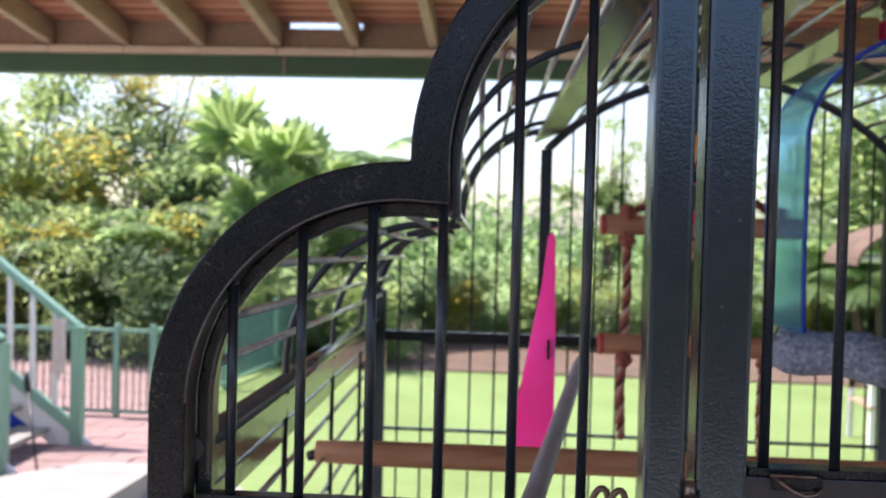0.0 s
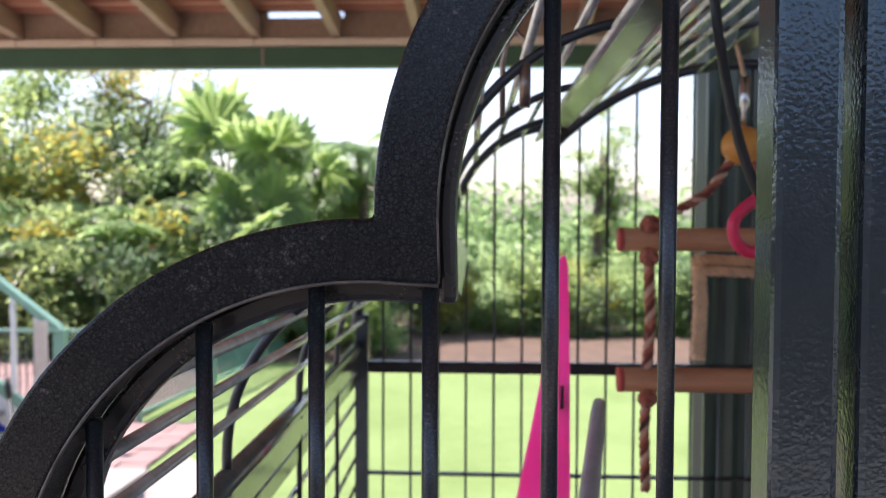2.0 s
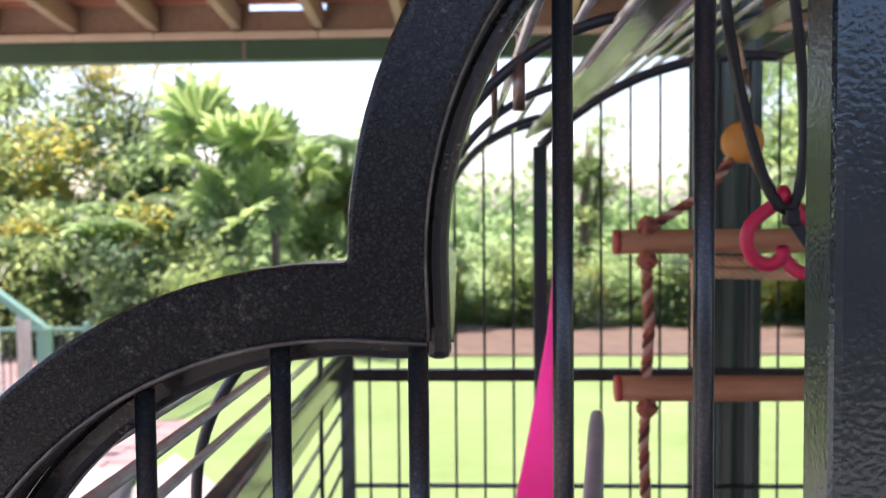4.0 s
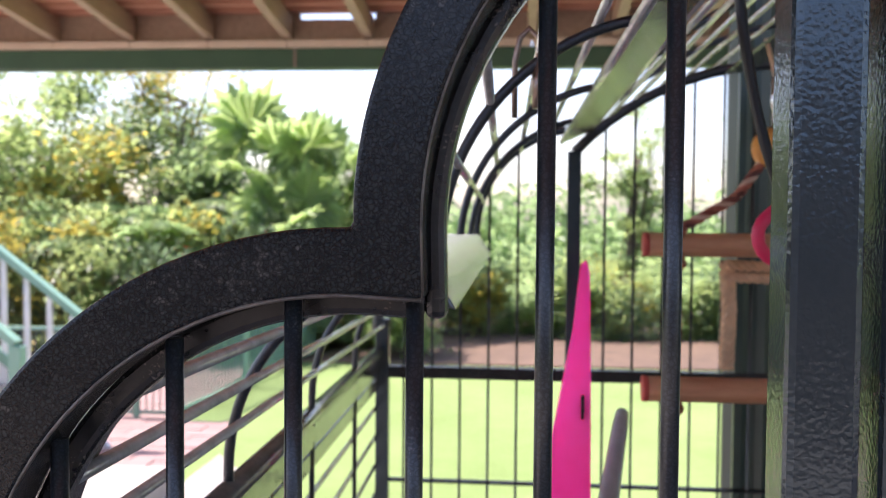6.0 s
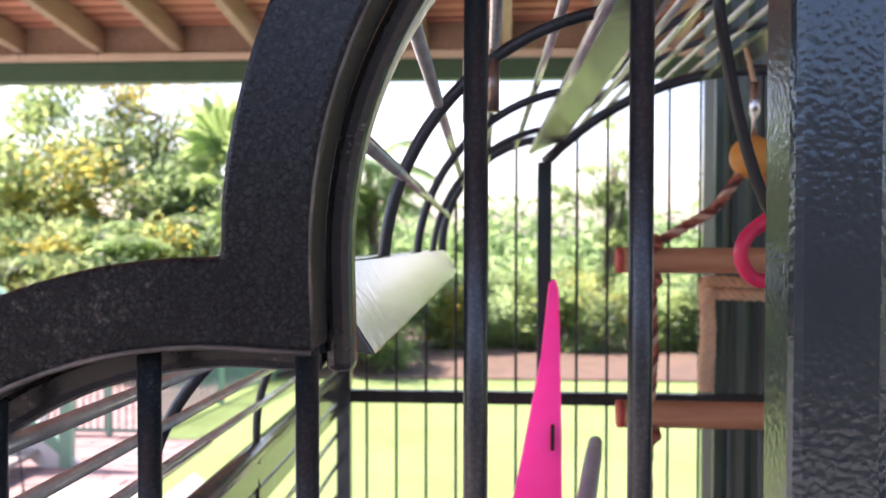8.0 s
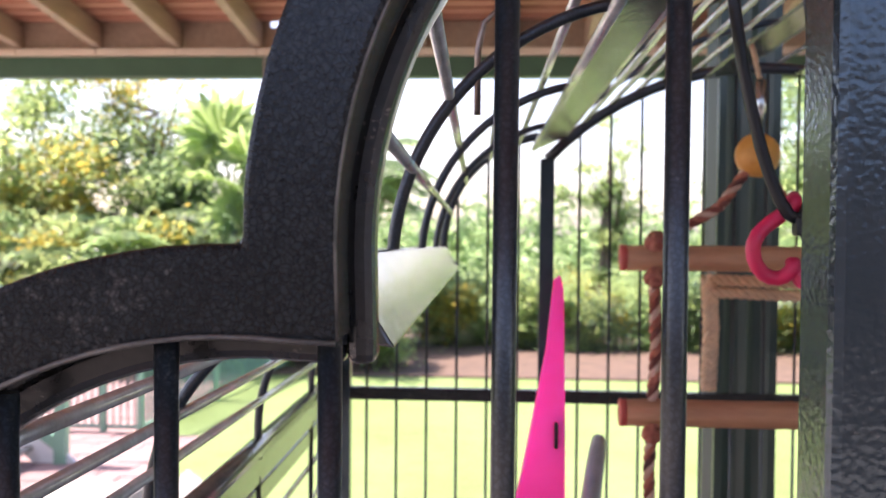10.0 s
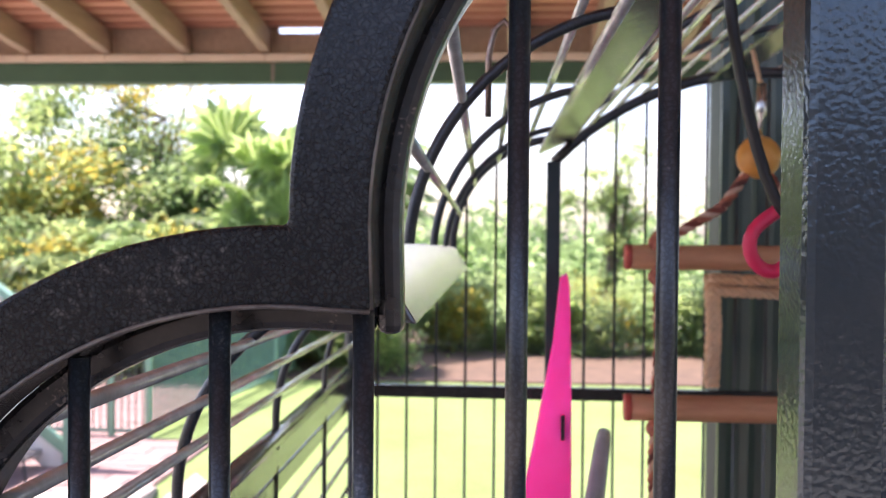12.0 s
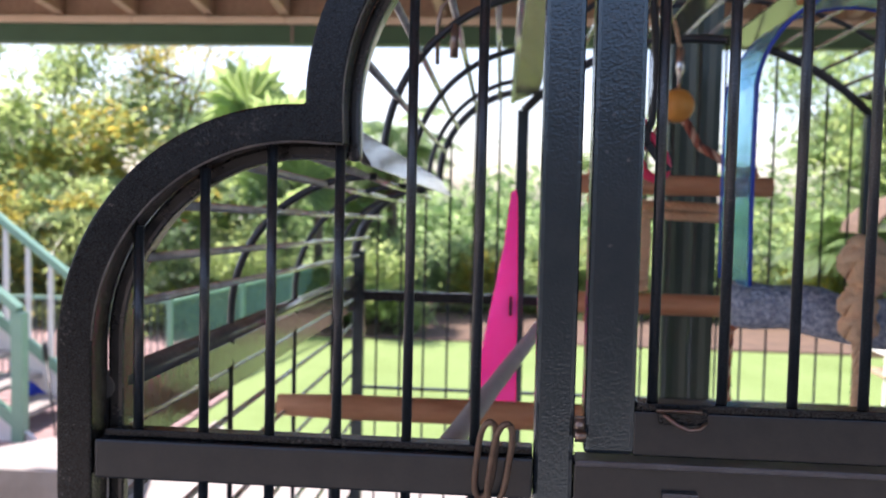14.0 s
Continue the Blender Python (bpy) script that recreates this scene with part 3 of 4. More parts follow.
def rope(name, pts, r, m, parent, twist=260.0, n=60, strands=3):
    """A laid rope: strands that wind about a smooth line."""
    pts = [Vector(p) for p in pts]
    lens = [0.0]
    for p, q in zip(pts, pts[1:]):
        lens.append(lens[-1] + (q - p).length)
    total = lens[-1]

    def at(s):
        s = min(max(s, 0), total * 0.9999)
        i = max(j for j in range(len(lens) - 1) if lens[j] <= s)
        return pts[i].lerp(pts[i + 1], (s - lens[i]) / (lens[i + 1] - lens[i]))
    bm = bmesh.new()
    for st in range(strands):
        line = []
        for i in range(n + 1):
            s = total * i / n
            d = (at(s + total / n) - at(s - total / n)).normalized()
            u = d.orthogonal().normalized()
            v = d.cross(u)
            a = s * twist + st * 2 * math.pi / strands
            line.append(at(s) + (u * math.cos(a) + v * math.sin(a)) * r * 0.55)
        done = len(bm.faces)
        sweep(bm, line, r * 0.62, 6)
        if m is ROPE:
            bm.faces.ensure_lookup_table()
            for f in bm.faces[done:]:
                f.material_index = st
    ob = part(name, bm, m, parent)
    if m is ROPE:
        ob.data.materials.append(ROPE_CREAM)
        ob.data.materials.append(ROPE_DARK)
    return ob


def knot(p, r, m, parent):
    bm = bmesh.new()
    for a in range(3):
        turn = pose(0, 0, 0, 50 * a, 70 * a, 20) 
        ring = [p + (turn @ Vector((math.cos(t) * r, math.sin(t) * r * 0.8, 0.35 * r * math.sin(2 * t)))) for t in (2 * math.pi * i / 14 for i in range(15))]
        sweep(bm, ring, r * 0.5, 6)
    return part("knot", bm, m, parent)


# the two-rung rope swing under a wooden ball
swing = thing("rope_swing_toy", C(0.21, 0.552, -0.21), "rope swing toy with two wooden rungs under an orange wooden ball", "bird toy")
for z, x0, x1, r in ((0.007, 0.128, 0.318, 0.0095), (-0.108, 0.129, 0.297, 0.0102)):
    a, b = C(x0, 0.552, z), C(x1, 0.552, z)
    rung = part("rung", rod([a.lerp(b, i / 8) for i in range(9)], G * r, 16), WOOD, swing)
    part("rung_end", rod([a - Vector((0.0012, 0, 0)), a + Vector((0.004, 0, 0))], G * r * 1.02, 16), WOODRED, rung, "red painted end")
ball_at = C(0.228, 0.560, 0.084)
bm = bmesh.new()
bmesh.ops.create_uvsphere(bm, u_segments=24, v_segments=16, radius=G * 0.0165, matrix=Matrix.Translation(ball_at))
part("ball", bm, BALL, swing, "orange wooden ball", smooth=True)
rope("rope", [ball_at, C(0.2, 0.556, 0.045), C(0.152, 0.552, 0.017)], 0.0042, ROPE, swing)
rope("rope", [ball_at, C(0.25, 0.556, 0.045), C(0.296, 0.552, 0.017)], 0.0042, ROPE, swing)
rope("rope", [C(0.152, 0.552, -0.001), C(0.154, 0.55, -0.06), C(0.152, 0.552, -0.1)], 0.0048, ROPE, swing)
rope("rope", [C(0.285, 0.552, -0.12), C(0.283, 0.552, -0.17), C(0.285, 0.552, -0.22)], 0.0042, ROPE, swing)
rope("rope", [C(0.152, 0.552, -0.118), C(0.15, 0.551, -0.15), C(0.152, 0.552, -0.2)], 0.0046, ROPE, swing)
for p in ((0.152, 0.547, 0.019), (0.152, 0.547, -0.007), (0.152, 0.547, -0.122), (0.285, 0.547, -0.122), (0.296, 0.547, 0.019)):
    knot(C(*p), 0.0068, ROPE, swing)
rope("hanger", [C(0.2295, 0.561, 0.138), C(0.226, 0.562, 0.155), C(0.222, 0.562, 0.17)], 0.002, BEIGE, swing)
part("clip", rod([C(0.229, 0.56, 0.098), C(0.2292, 0.56, 0.112), C(0.2295, 0.56, 0.117), C(0.2295, 0.56, 0.14)], [G * r for r in (0.0018, 0.002, 0.0042, 0.0036)], 10), BOWL, swing, "dull steel swivel clip")

ladder = thing("rope_ladder", C(0.21, 0.62, -0.12), "pale beige twisted rope ladder hanging behind the swing", "bird toy")
for z in (-0.0105, -0.0205):
    rope("rope_rung", [C(0.206, 0.615, z), C(0.29, 0.615, z - 0.003)], 0.005, BEIGE, ladder)
for x in (0.206, 0.21):
    rope("side_rope", [C(x, 0.618, -0.008), C(x + 0.003, 0.62, -0.05), C(x + 0.001, 0.618, -0.1)], 0.005, BEIGE, ladder)

# heart charm on a cable tie
charm = thing("heart_charm", C(0.148, 0.24, -0.012), "pink plastic heart outline hanging on a black cable tie", "bird toy")
hp = []
for i in range(41):
    t = 2 * math.pi * i / 40
    hx, hz = 16 * math.sin(t) ** 3, 13 * math.cos(t) - 5 * math.cos(2 * t) - 2 * math.cos(3 * t) - math.cos(4 * t)
    hp.append(C(0.149 + hx * 0.00102, 0.24 + 0.001 * math.sin(5 * t), 0.0184 - (hz + 2.5) * 0.00117 - hx * 0.00024))
part("heart", rod(hp, G * 0.0031, 10), PINK, charm)
loop = [C(0.149 + 0.0148 * math.sin(a) - 0.0117 * (1 - math.cos(a)), 0.236, 0.115 - 0.088 * math.cos(a)) for a in (2 * math.pi * i / 30 for i in range(31))]
part("cable_tie", rod(loop, G * 0.0025, 8), TIE, charm)
part("tie_head", box(C(0.1475, 0.2315, 0.0205), C(0.1535, 0.239, 0.028), 0.001), TIE, charm)
part("tie_tail", band(bmesh.new(), [C(0.151, 0.235, 0.023), C(0.158, 0.233, 0.012), C(0.1646, 0.232, 0.004)], (G * 0.0022, 0, G * 0.0012), (0, G * 0.0008, 0)), TIE, charm)

# cement perch swing in a blue plastic arch
hut = thing("perch_swing", C(0.30, 0.30, -0.11), "cement perch swing hung in a translucent blue plastic arch", "bird toy")


def turned(x):
    return 0.335 - 0.5 * (x - 0.233)


line = [(0.233, -0.07), (0.232, -0.03), (0.232, 0.03)] + arc((0.30, 0.062), 0.068, 176, 4, 22) + [(0.368, 0.03), (0.368, -0.03), (0.367, -0.09)]
outs = [tuple(G * 0.0011 * c for c in ((Vector((x, 0, z)) - Vector((0.30, 0, min(z, 0.062)))).normalized())) for x, z in line]
wide = [(0, G * 0.044, 0)] * len(line)
part("arch_band", bevelled(band(bmesh.new(), [C(x, turned(x), z) for x, z in line], wide, outs), 0.0004), BLUE, hut)
for sg in (-1, 1):
    part("arch_edge", rod([C(x, turned(x) + sg * 0.044, z) for x, z in line], G * 0.0014, 8), BLUEEDGE, hut, "dark blue rim")
pts = [C(0.229 + 0.142 * i / 16, turned(0.229 + 0.142 * i / 16), -0.083 - 0.016 * i / 16 - 0.002 * math.sin(i * 0.9)) for i in range(17)]
part("cement_bar", rod(pts, [G * (0.0165 + 0.0012 * math.sin(i * 1.3)) * (0.9 if i in (0, 16) else 1) for i in range(17)], 20), CEMENT, hut, "gritty blue-grey cement perch")
part("bolt", rod([C(0.30, 0.30, 0.128), C(0.30, 0.30, 0.165)], G * 0.0016, 8), STEEL, hut)

# beige knotted rope tassel
tassel = thing("rope_tassel", C(0.297, 0.27, -0.19), "knotted beige cotton rope tassel hanging at the cement perch", "bird toy")
for dx, z, r in ((0.0, -0.05, 0.0125), (0.004, -0.058, 0.011), (-0.003, -0.078, 0.0095), (-0.002, -0.092, 0.0095)):
    knot(C(0.3 + dx, 0.27, z), r * G, BEIGE, tassel)
for dx in (-0.0022, 0.0022):
    rope("strand", [C(0.299 + dx, 0.27, -0.095), C(0.3 + dx * 0.8, 0.27, -0.13), C(0.299 + dx, 0.27, -0.19)], 0.0032, BEIGE, tassel)

# pink panel and hooks
bm = bmesh.new()
outline = [(0.038, -0.19), (0.0785, -0.192), (0.0775, -0.1), (0.0755, -0.012), (0.0735, -0.003), (0.0695, -0.006), (0.065, -0.05), (0.052, -0.12)]
front = [bm.verts.new(C(x, 0.44, z)) for x, z in outline]
back = [bm.verts.new(C(x, 0.447, z)) for x, z in outline]
bm.faces.new(front)
bm.faces.new(back[::-1])
for q in range(len(outline)):
    r = (q + 1) % len(outline)
    bm.faces.new((front[r], front[q], back[q], back[r]))
bmesh.ops.recalc_face_normals(bm, faces=bm.faces[:])
bevelled(bm, 0.0012)
blade = thing("pink_toy", C(0.056, 0.443, -0.19), "upright tapering hot-pink plastic toy inside the cage", "bird toy")
part("blade", bm, PANEL, blade)
part("slot", box(C(0.0705, 0.4385, -0.112), C(0.0732, 0.4485, -0.095), 0.0004), TIE, blade, "dark slot")


def hook(x, y, z, wide, tall, lean):
    """A long narrow quick link of thick bent wire: straight legs, round ends."""
    pts = []
    for i in range(29):
        a = 2 * math.pi * i / 28 + 0.3
        u, v = wide * math.sin(a), math.cos(a)
        v = (abs(v) ** 0.55) * (1 if v > 0 else -1) * tall
        pts.append(C(x + u + lean * v, y - 0.0025 * math.cos(a), z + v))
    return solo("quick_link", rod(pts, G * 0.00125, 10), LINK, "dull brown quick link hooked over the cage rail", "hook", "quick links")


hook(0.0583, -0.0045, -0.1205, 0.0034, 0.0155, 0.1)
hook(0.0638, -0.0065, -0.1215, 0.0034, 0.0165, 0.14)


def hanger(x, y, z):
    pts = [C(x, y, z - 0.034), C(x, y, z - 0.01), C(x + 0.002, y, z), C(x + 0.006, y, z + 0.004), C(x + 0.010, y, z), C(x + 0.010, y, z - 0.012)]
    bm = rod(pts, G * 0.0013, 8)
    sweep(bm, [C(x + 0.010, y, z - 0.01), C(x + 0.010, y, z - 0.03)], G * 0.0026, 10)
    return solo("hanging_hook", bm, STEEL, "rusty steel snap hook hanging from the cage roof", "hook")


hanger(0.021, 0.205, 0.098)
bell = thing("wooden_block_toy", C(0.297, 0.38, 0.14), "brown wooden block with a pink bead hanging above the blue arch", "bird toy")
part("block", box(C(0.284, 0.37, 0.141), C(0.308, 0.39, 0.164), 0.0015), BLOCK, bell)
bm = bmesh.new()
bmesh.ops.create_uvsphere(bm, u_segments=20, v_segments=12, radius=G * 0.0085, matrix=Matrix.Translation(C(0.3165, 0.38, 0.1555)))
part("bead", bm, PINK, bell, "pink plastic bead", smooth=True)
part("wire", rod([C(0.296, 0.38, 0.163), C(0.297, 0.38, 0.172), C(0.305, 0.38, 0.1765), C(0.313, 0.38, 0.17), C(0.3165, 0.38, 0.163)], G * 0.0011, 6), STEEL, bell)


# ---- ground, patio, unseen wall and roof ----
solo("ground", box((-90, -90, -0.3), (90, 160, 0.0)), LAWN, "green lawn reaching to the garden", "lawn", kind="structure")
solo("patio", box((-14, -6.0, -0.2), (14, 4.9, 0.15), 0.01), CONC, "worn pinkish concrete patio slab", "patio", kind="structure")
# added out of view: sets what the cage's front metal reflects
solo("wall_unseen", box((-14, -6.2, 0.0), (14, -6.0, 2.9)), WALLM, "unseen dull wall behind the camera, added to shape the front light", "wall", kind="structure")
BEAM_Y, BEAM_Z = 4.27, 2.68
solo("beam", box((-3.62, BEAM_Y, BEAM_Z - 0.055), (14, BEAM_Y + 0.09, BEAM_Z + 0.043), 0.006), GREEN, "dark green painted steel edge beam of the patio roof", "beam", kind="structure")
bm = bmesh.new()
for k in range(-5, 39):
    x = -1.543 + 0.397 * k
    add_box(bm, (x + 0.002, BEAM_Y - 0.02, BEAM_Z + 0.045), (x + 0.395, BEAM_Y + 0.1, BEAM_Z + 0.08), 0.003)
solo("trim_plate", bm, CREAM, "cream painted plate along the green beam", "trim", kind="structure")
SLOPE = math.tan(radians(7.0))
for k in range(-5, 30):
    x = -1.543 + 0.397 * k
    bm = bmesh.new()
    y0, y1 = -2.95, BEAM_Y + 0.06
    for (y, z) in ((y0, BEAM_Z + 0.082 + (y1 - y0) * SLOPE), (y1, BEAM_Z + 0.082)):
        for dx, dz in ((-0.022, 0), (0.022, 0), (0.022, 0.11), (-0.022, 0.11)):
            bm.verts.new((x + dx, y, z + dz))
    bm.verts.ensure_lookup_table()
    v = bm.verts
    for q in ((0, 1, 5, 4), (1, 2, 6, 5), (2, 3, 7, 6), (3, 0, 4, 7), (3, 2, 1, 0), (4, 5, 6, 7)):
        bm.faces.new([v[i] for i in q])
    solo("rafter", bm, RAFTER, "sloping brown timber roof rafter", "rafter", "roof rafters", "structure")
bm = bmesh.new()
y = -3.0
while y < BEAM_Y - 0.05:
    z = BEAM_Z + 0.197 + (BEAM_Y + 0.06 - y) * SLOPE
    add_box(bm, (-3.62, y, z), (14, y + 0.094, z + 0.03))
    add_box(bm, (-3.62, y + 0.09, z + 0.012), (14, y + 0.102, z + 0.03))
    y += 0.1
solo("ceiling", bm, ROOFS, "reddish-brown boarded patio roof seen from below", "ceiling", kind="structure")

# blocking between the rafters, cut down in one bay
for x0, x1, top in ((-3.62, -1.09, 0.217), (-1.09, -0.715, 0.185), (-0.715, 14, 0.217)):
    solo("trim_blocking", box((x0, BEAM_Y + 0.02, BEAM_Z + 0.081), (x1, BEAM_Y + 0.045, BEAM_Z + top)), RAFTER, "timber blocking board between the rafters", "trim", kind="structure")
for x in (-1.11, 1.9):
    solo("trim_bracket", box((x - 0.007, BEAM_Y - 0.006, BEAM_Z - 0.05), (x + 0.007, BEAM_Y - 0.001, BEAM_Z + 0.041), 0.001), STEEL, "small rusty strap on the green beam", "bracket", kind="structure")

# green fluted post just behind the cage
PX0, PX1, PY = 0.286, 0.358, 0.99


def fluted_post(x, y, r, label):
    e = thing("patio_post", (x, y, 0.15), label, "post", kind="structure")
    bm = bmesh.new()
    prof = []
    for sx, sy, tx, ty in ((-1, -1, 1, 0), (1, -1, 0, 1), (1, 1, -1, 0), (-1, 1, 0, -1)):
        for i in range(8):
            u = i / 8 * 2
            dent = 0.006 if i in (2, 3, 5, 6) else 0.0
            prof.append((x + r * (sx + tx * u) + dent * (-ty if tx == 0 else 0) * 1.0 + (0), y + r * (sy + ty * u) + dent * (tx if ty == 0 else 0)))
    lo = [bm.verts.new((a, b, 0.15)) for a, b in prof]
    hi = [bm.verts.new((a, b, 3.17)) for a, b in prof]
    for i in range(len(prof)):
        j = (i + 1) % len(prof)
        bm.faces.new((lo[i], lo[j], hi[j], hi[i]))
    bm.faces.new(hi)
    bm.faces.new(lo[::-1])
    bmesh.ops.recalc_face_normals(bm, faces=bm.faces[:])
    part("shaft", bm, POSTG, e)
    part("base_plate", box((x - r - 0.03, y - r - 0.03, 0.15), (x + r + 0.03, y + r + 0.03, 0.16), 0.002), GREEN, e)
    return e


fluted_post((PX0 + PX1) / 2, PY, (PX1 - PX0) / 2, "dark green fluted steel post behind the cage")

# ---- stairs at the side of the garden ----
stairs = thing("garden_stairs", (-3.9, 6.9, 0.0), "timber garden stairs with green rails and white balusters", "stairs")
NX, NY = -3.37, 6.85
part("newel_post", box((NX - 0.045, NY - 0.045, 0.0), (NX + 0.045, NY + 0.045, 0.97), 0.006), RAILG, stairs)
part("newel_cap", box((NX - 0.055, NY - 0.055, 0.97), (NX + 0.055, NY + 0.055, 0.995), 0.005), RAILG, stairs)


def slant(x0, z0, x1, z1, y, hw, ht):
    d = Vector((x1 - x0, 0, z1 - z0)).normalized()
    nrm = Vector((-d.z, 0, d.x))
    return bevelled(band(bmesh.new(), [(x0, y, z0), (x1, y, z1)], (0, hw, 0), tuple(nrm * ht)), 0.004)


RISE = 0.765
FAR = NX
for yy in (NY, NY - 0.9):
    NX = FAR - 0.14 * (yy < NY)
    part("handrail", slant(NX, 0.985, NX - 2.6, 0.985 + 2.6 * RISE, yy, 0.045, 0.028), RAILG, stairs)
    part("lower_rail", slant(NX, 0.15, NX - 2.6, 0.15 + 2.6 * RISE, yy, 0.03, 0.04), RAILG, stairs)
    part("stringer", slant(NX + 0.05, -0.04, NX - 2.6, -0.04 + 2.65 * RISE, yy + 0.01, 0.02, 0.11), WHITE, stairs)
    for k in range(1, 14):
        x = NX - 0.19 * k
        part("baluster", box((x - 0.02, yy - 0.016, 0.17 + 0.19 * k * RISE), (x + 0.02, yy + 0.016, 0.965 + 0.19 * k * RISE), 0.003), WHITE, stairs)
part("newel_post", box((NX - 0.045, NY - 0.945, 0.0), (NX + 0.045, NY - 0.855, 0.97), 0.006), RAILG, stairs)
for k in range(11):
    x = NX - 0.1 - 0.23 * k
    part("tread", box((x - 0.24, NY - 0.87, 0.135 + 0.176 * k), (x + 0.03, NY - 0.03, 0.176 + 0.176 * k), 0.006), CONC, stairs)

# a dark walking stick leaning at the foot of the stairs, and a cloth over the newel
stick = thing("walking_stick", (-3.2, 5.83, 0.0), "dark walking stick with a curved grip leaning by the stairs", "walking stick")
part("shaft", rod([(-3.17, 5.84, 0.0), (-3.42, 6.16, 0.6)], [0.008, 0.011], 10), TIE, stick)
part("grip", rod([(-3.42, 6.16, 0.58), (-3.435, 6.17, 0.66), (-3.45, 6.18, 0.73)], [0.02, 0.024, 0.018], 10), TIE, stick)
bm = bmesh.new()
for q in range(5):
    add_box(bm, (FAR - 0.19 + 0.022 * q, NY - 0.055 + 0.006 * (q % 2), 0.62 - 0.03 * (q % 3)), (FAR - 0.166 + 0.022 * q, NY - 0.045 + 0.006 * (q % 2), 1.06), 0.003)
solo("cloth", bm, CLOTH, "cream cloth hanging over the stair handrail", "cloth")
bm = bmesh.new()
sweep(bm, [(-4.25, 7.45, 0.022), (-4.25, 7.45, 0.03), (-4.25, 7.45, 0.33), (-4.25, 7.45, 0.345), (-4.25, 7.45, 0.36)], [0.13, 0.14, 0.175, 0.19, 0.19], 20)
solo("bucket", bm, BLUEEDGE, "dark blue plastic bucket on the paving behind the stairs", "bucket")
bench = thing("garden_bench", (3.8, 8.2, 0.0), "weathered timber garden bench with arched brown canopy on the lawn", "bench")
for q in range(5):
    part("slat", box((3.25, 7.9 + 0.1 * q, 0.36), (4.7, 7.98 + 0.1 * q, 0.385), 0.004), RAFTER, bench)
for q in range(3):
    part("back_slat", box((3.25, 8.42 + 0.02 * q, 0.46 + 0.12 * q), (4.7, 8.44 + 0.02 * q, 0.55 + 0.12 * q), 0.004), RAFTER, bench)
for x in (3.27, 4.63):
    for y in (7.92, 8.42):
        part("leg", box((x, y, 0), (x + 0.05, y + 0.05, 0.36 if y < 8.2 else 0.82), 0.004), WHITE, bench)
    part("arm", box((x - 0.01, 7.88, 0.56), (x + 0.06, 8.44, 0.6), 0.006), WHITE, bench)
    part("arm_post", box((x, 7.92, 0.38), (x + 0.05, 7.97, 0.56), 0.004), WHITE, bench)

for x in (3.2, 4.74):
    part("canopy_post", rod([(x, 8.47, 0.0), (x, 8.47, 1.68)], 0.02, 10), RAFTER, bench)
part("canopy_bar", rod([(3.16, 8.0, 1.68), (4.78, 8.0, 1.68)], 0.035, 10), WHITE, bench, "cream painted cross bar")
for x in (3.2, 4.74):
    part("canopy_arm", rod([(x, 7.98, 1.68), (x, 8.5, 1.68)], 0.022, 8), WHITE, bench)
span = [(3.97 + 0.9 * math.cos(radians(a)), 8.2, 1.62 + 0.4 * math.sin(radians(a))) for a in range(180, -1, -10)]
part("canopy", band(bmesh.new(), span, (0, 0.42, 0), [(0.012 * math.cos(radians(a)), 0, 0.012 * math.sin(radians(a))) for a in range(180, -1, -10)]), SOIL, bench, "arched brown canopy")

# ---- low pool fence and gate ----
fence = thing("garden_fence", (-5.0, 8.2, 0.0), "low green metal garden fence with thin pickets", "fence")
FY, FH = 7.95, 0.86
GX = -3.18                  # the gate's post, where the fence turns away across the garden
part("top_rail", box((-9, FY, FH - 0.05), (GX, FY + 0.03, FH - 0.015), 0.003), RAILG, fence)
part("bottom_rail", box((-9, FY, 0.06), (GX, FY + 0.03, 0.09), 0.003), FENCEM, fence)
for x in (-3.52, GX, -5.4, -7.4):
    part("fence_post", box((x - 0.024, FY - 0.012, 0), (x + 0.024, FY + 0.04, FH + 0.03), 0.004), RAILG, fence)
for k in range(80):
    x = GX - 0.05 - 0.066 * k
    part("picket", box((x - 0.0045, FY + 0.006, 0.08), (x + 0.0045, FY + 0.02, FH - 0.04)), PICKET, fence)
# the stretch that runs back to the border
RUN = Vector((0.42, 4.0, 0.0))
for z0, z1 in ((FH - 0.05, FH - 0.015), (0.06, 0.09)):
    part("side_rail", band(bmesh.new(), [Vector((GX, FY + 0.05, (z0 + z1) / 2)), Vector((GX, FY + 0.05, (z0 + z1) / 2)) + RUN], (0.015, 0, 0), (0, 0, (z1 - z0) / 2)), RAILG, fence)
for k in range(50):
    p = Vector((GX, FY + 0.1, 0)) + RUN * (k / 50)
    if k in (20, 40):
        part("fence_post", box((p.x - 0.03, p.y - 0.03, 0), (p.x + 0.03, p.y + 0.03, FH + 0.03), 0.004), RAILG, fence)
    else:
        part("picket", box((p.x - 0.008, p.y - 0.012, 0.08), (p.x + 0.008, p.y + 0.012, FH - 0.04)), FENCEM, fence)

# ---- paving by the stairs ----
pav = solo("paving", add_box(box((-12, 4.92, -0.05), (-2.55, 7.9, 0.022)), (-12, 7.904, -0.05), (-3.22, 11.38, 0.022)), PAVER, "pinkish brick paving between patio and stairs", "paving", kind="structure")


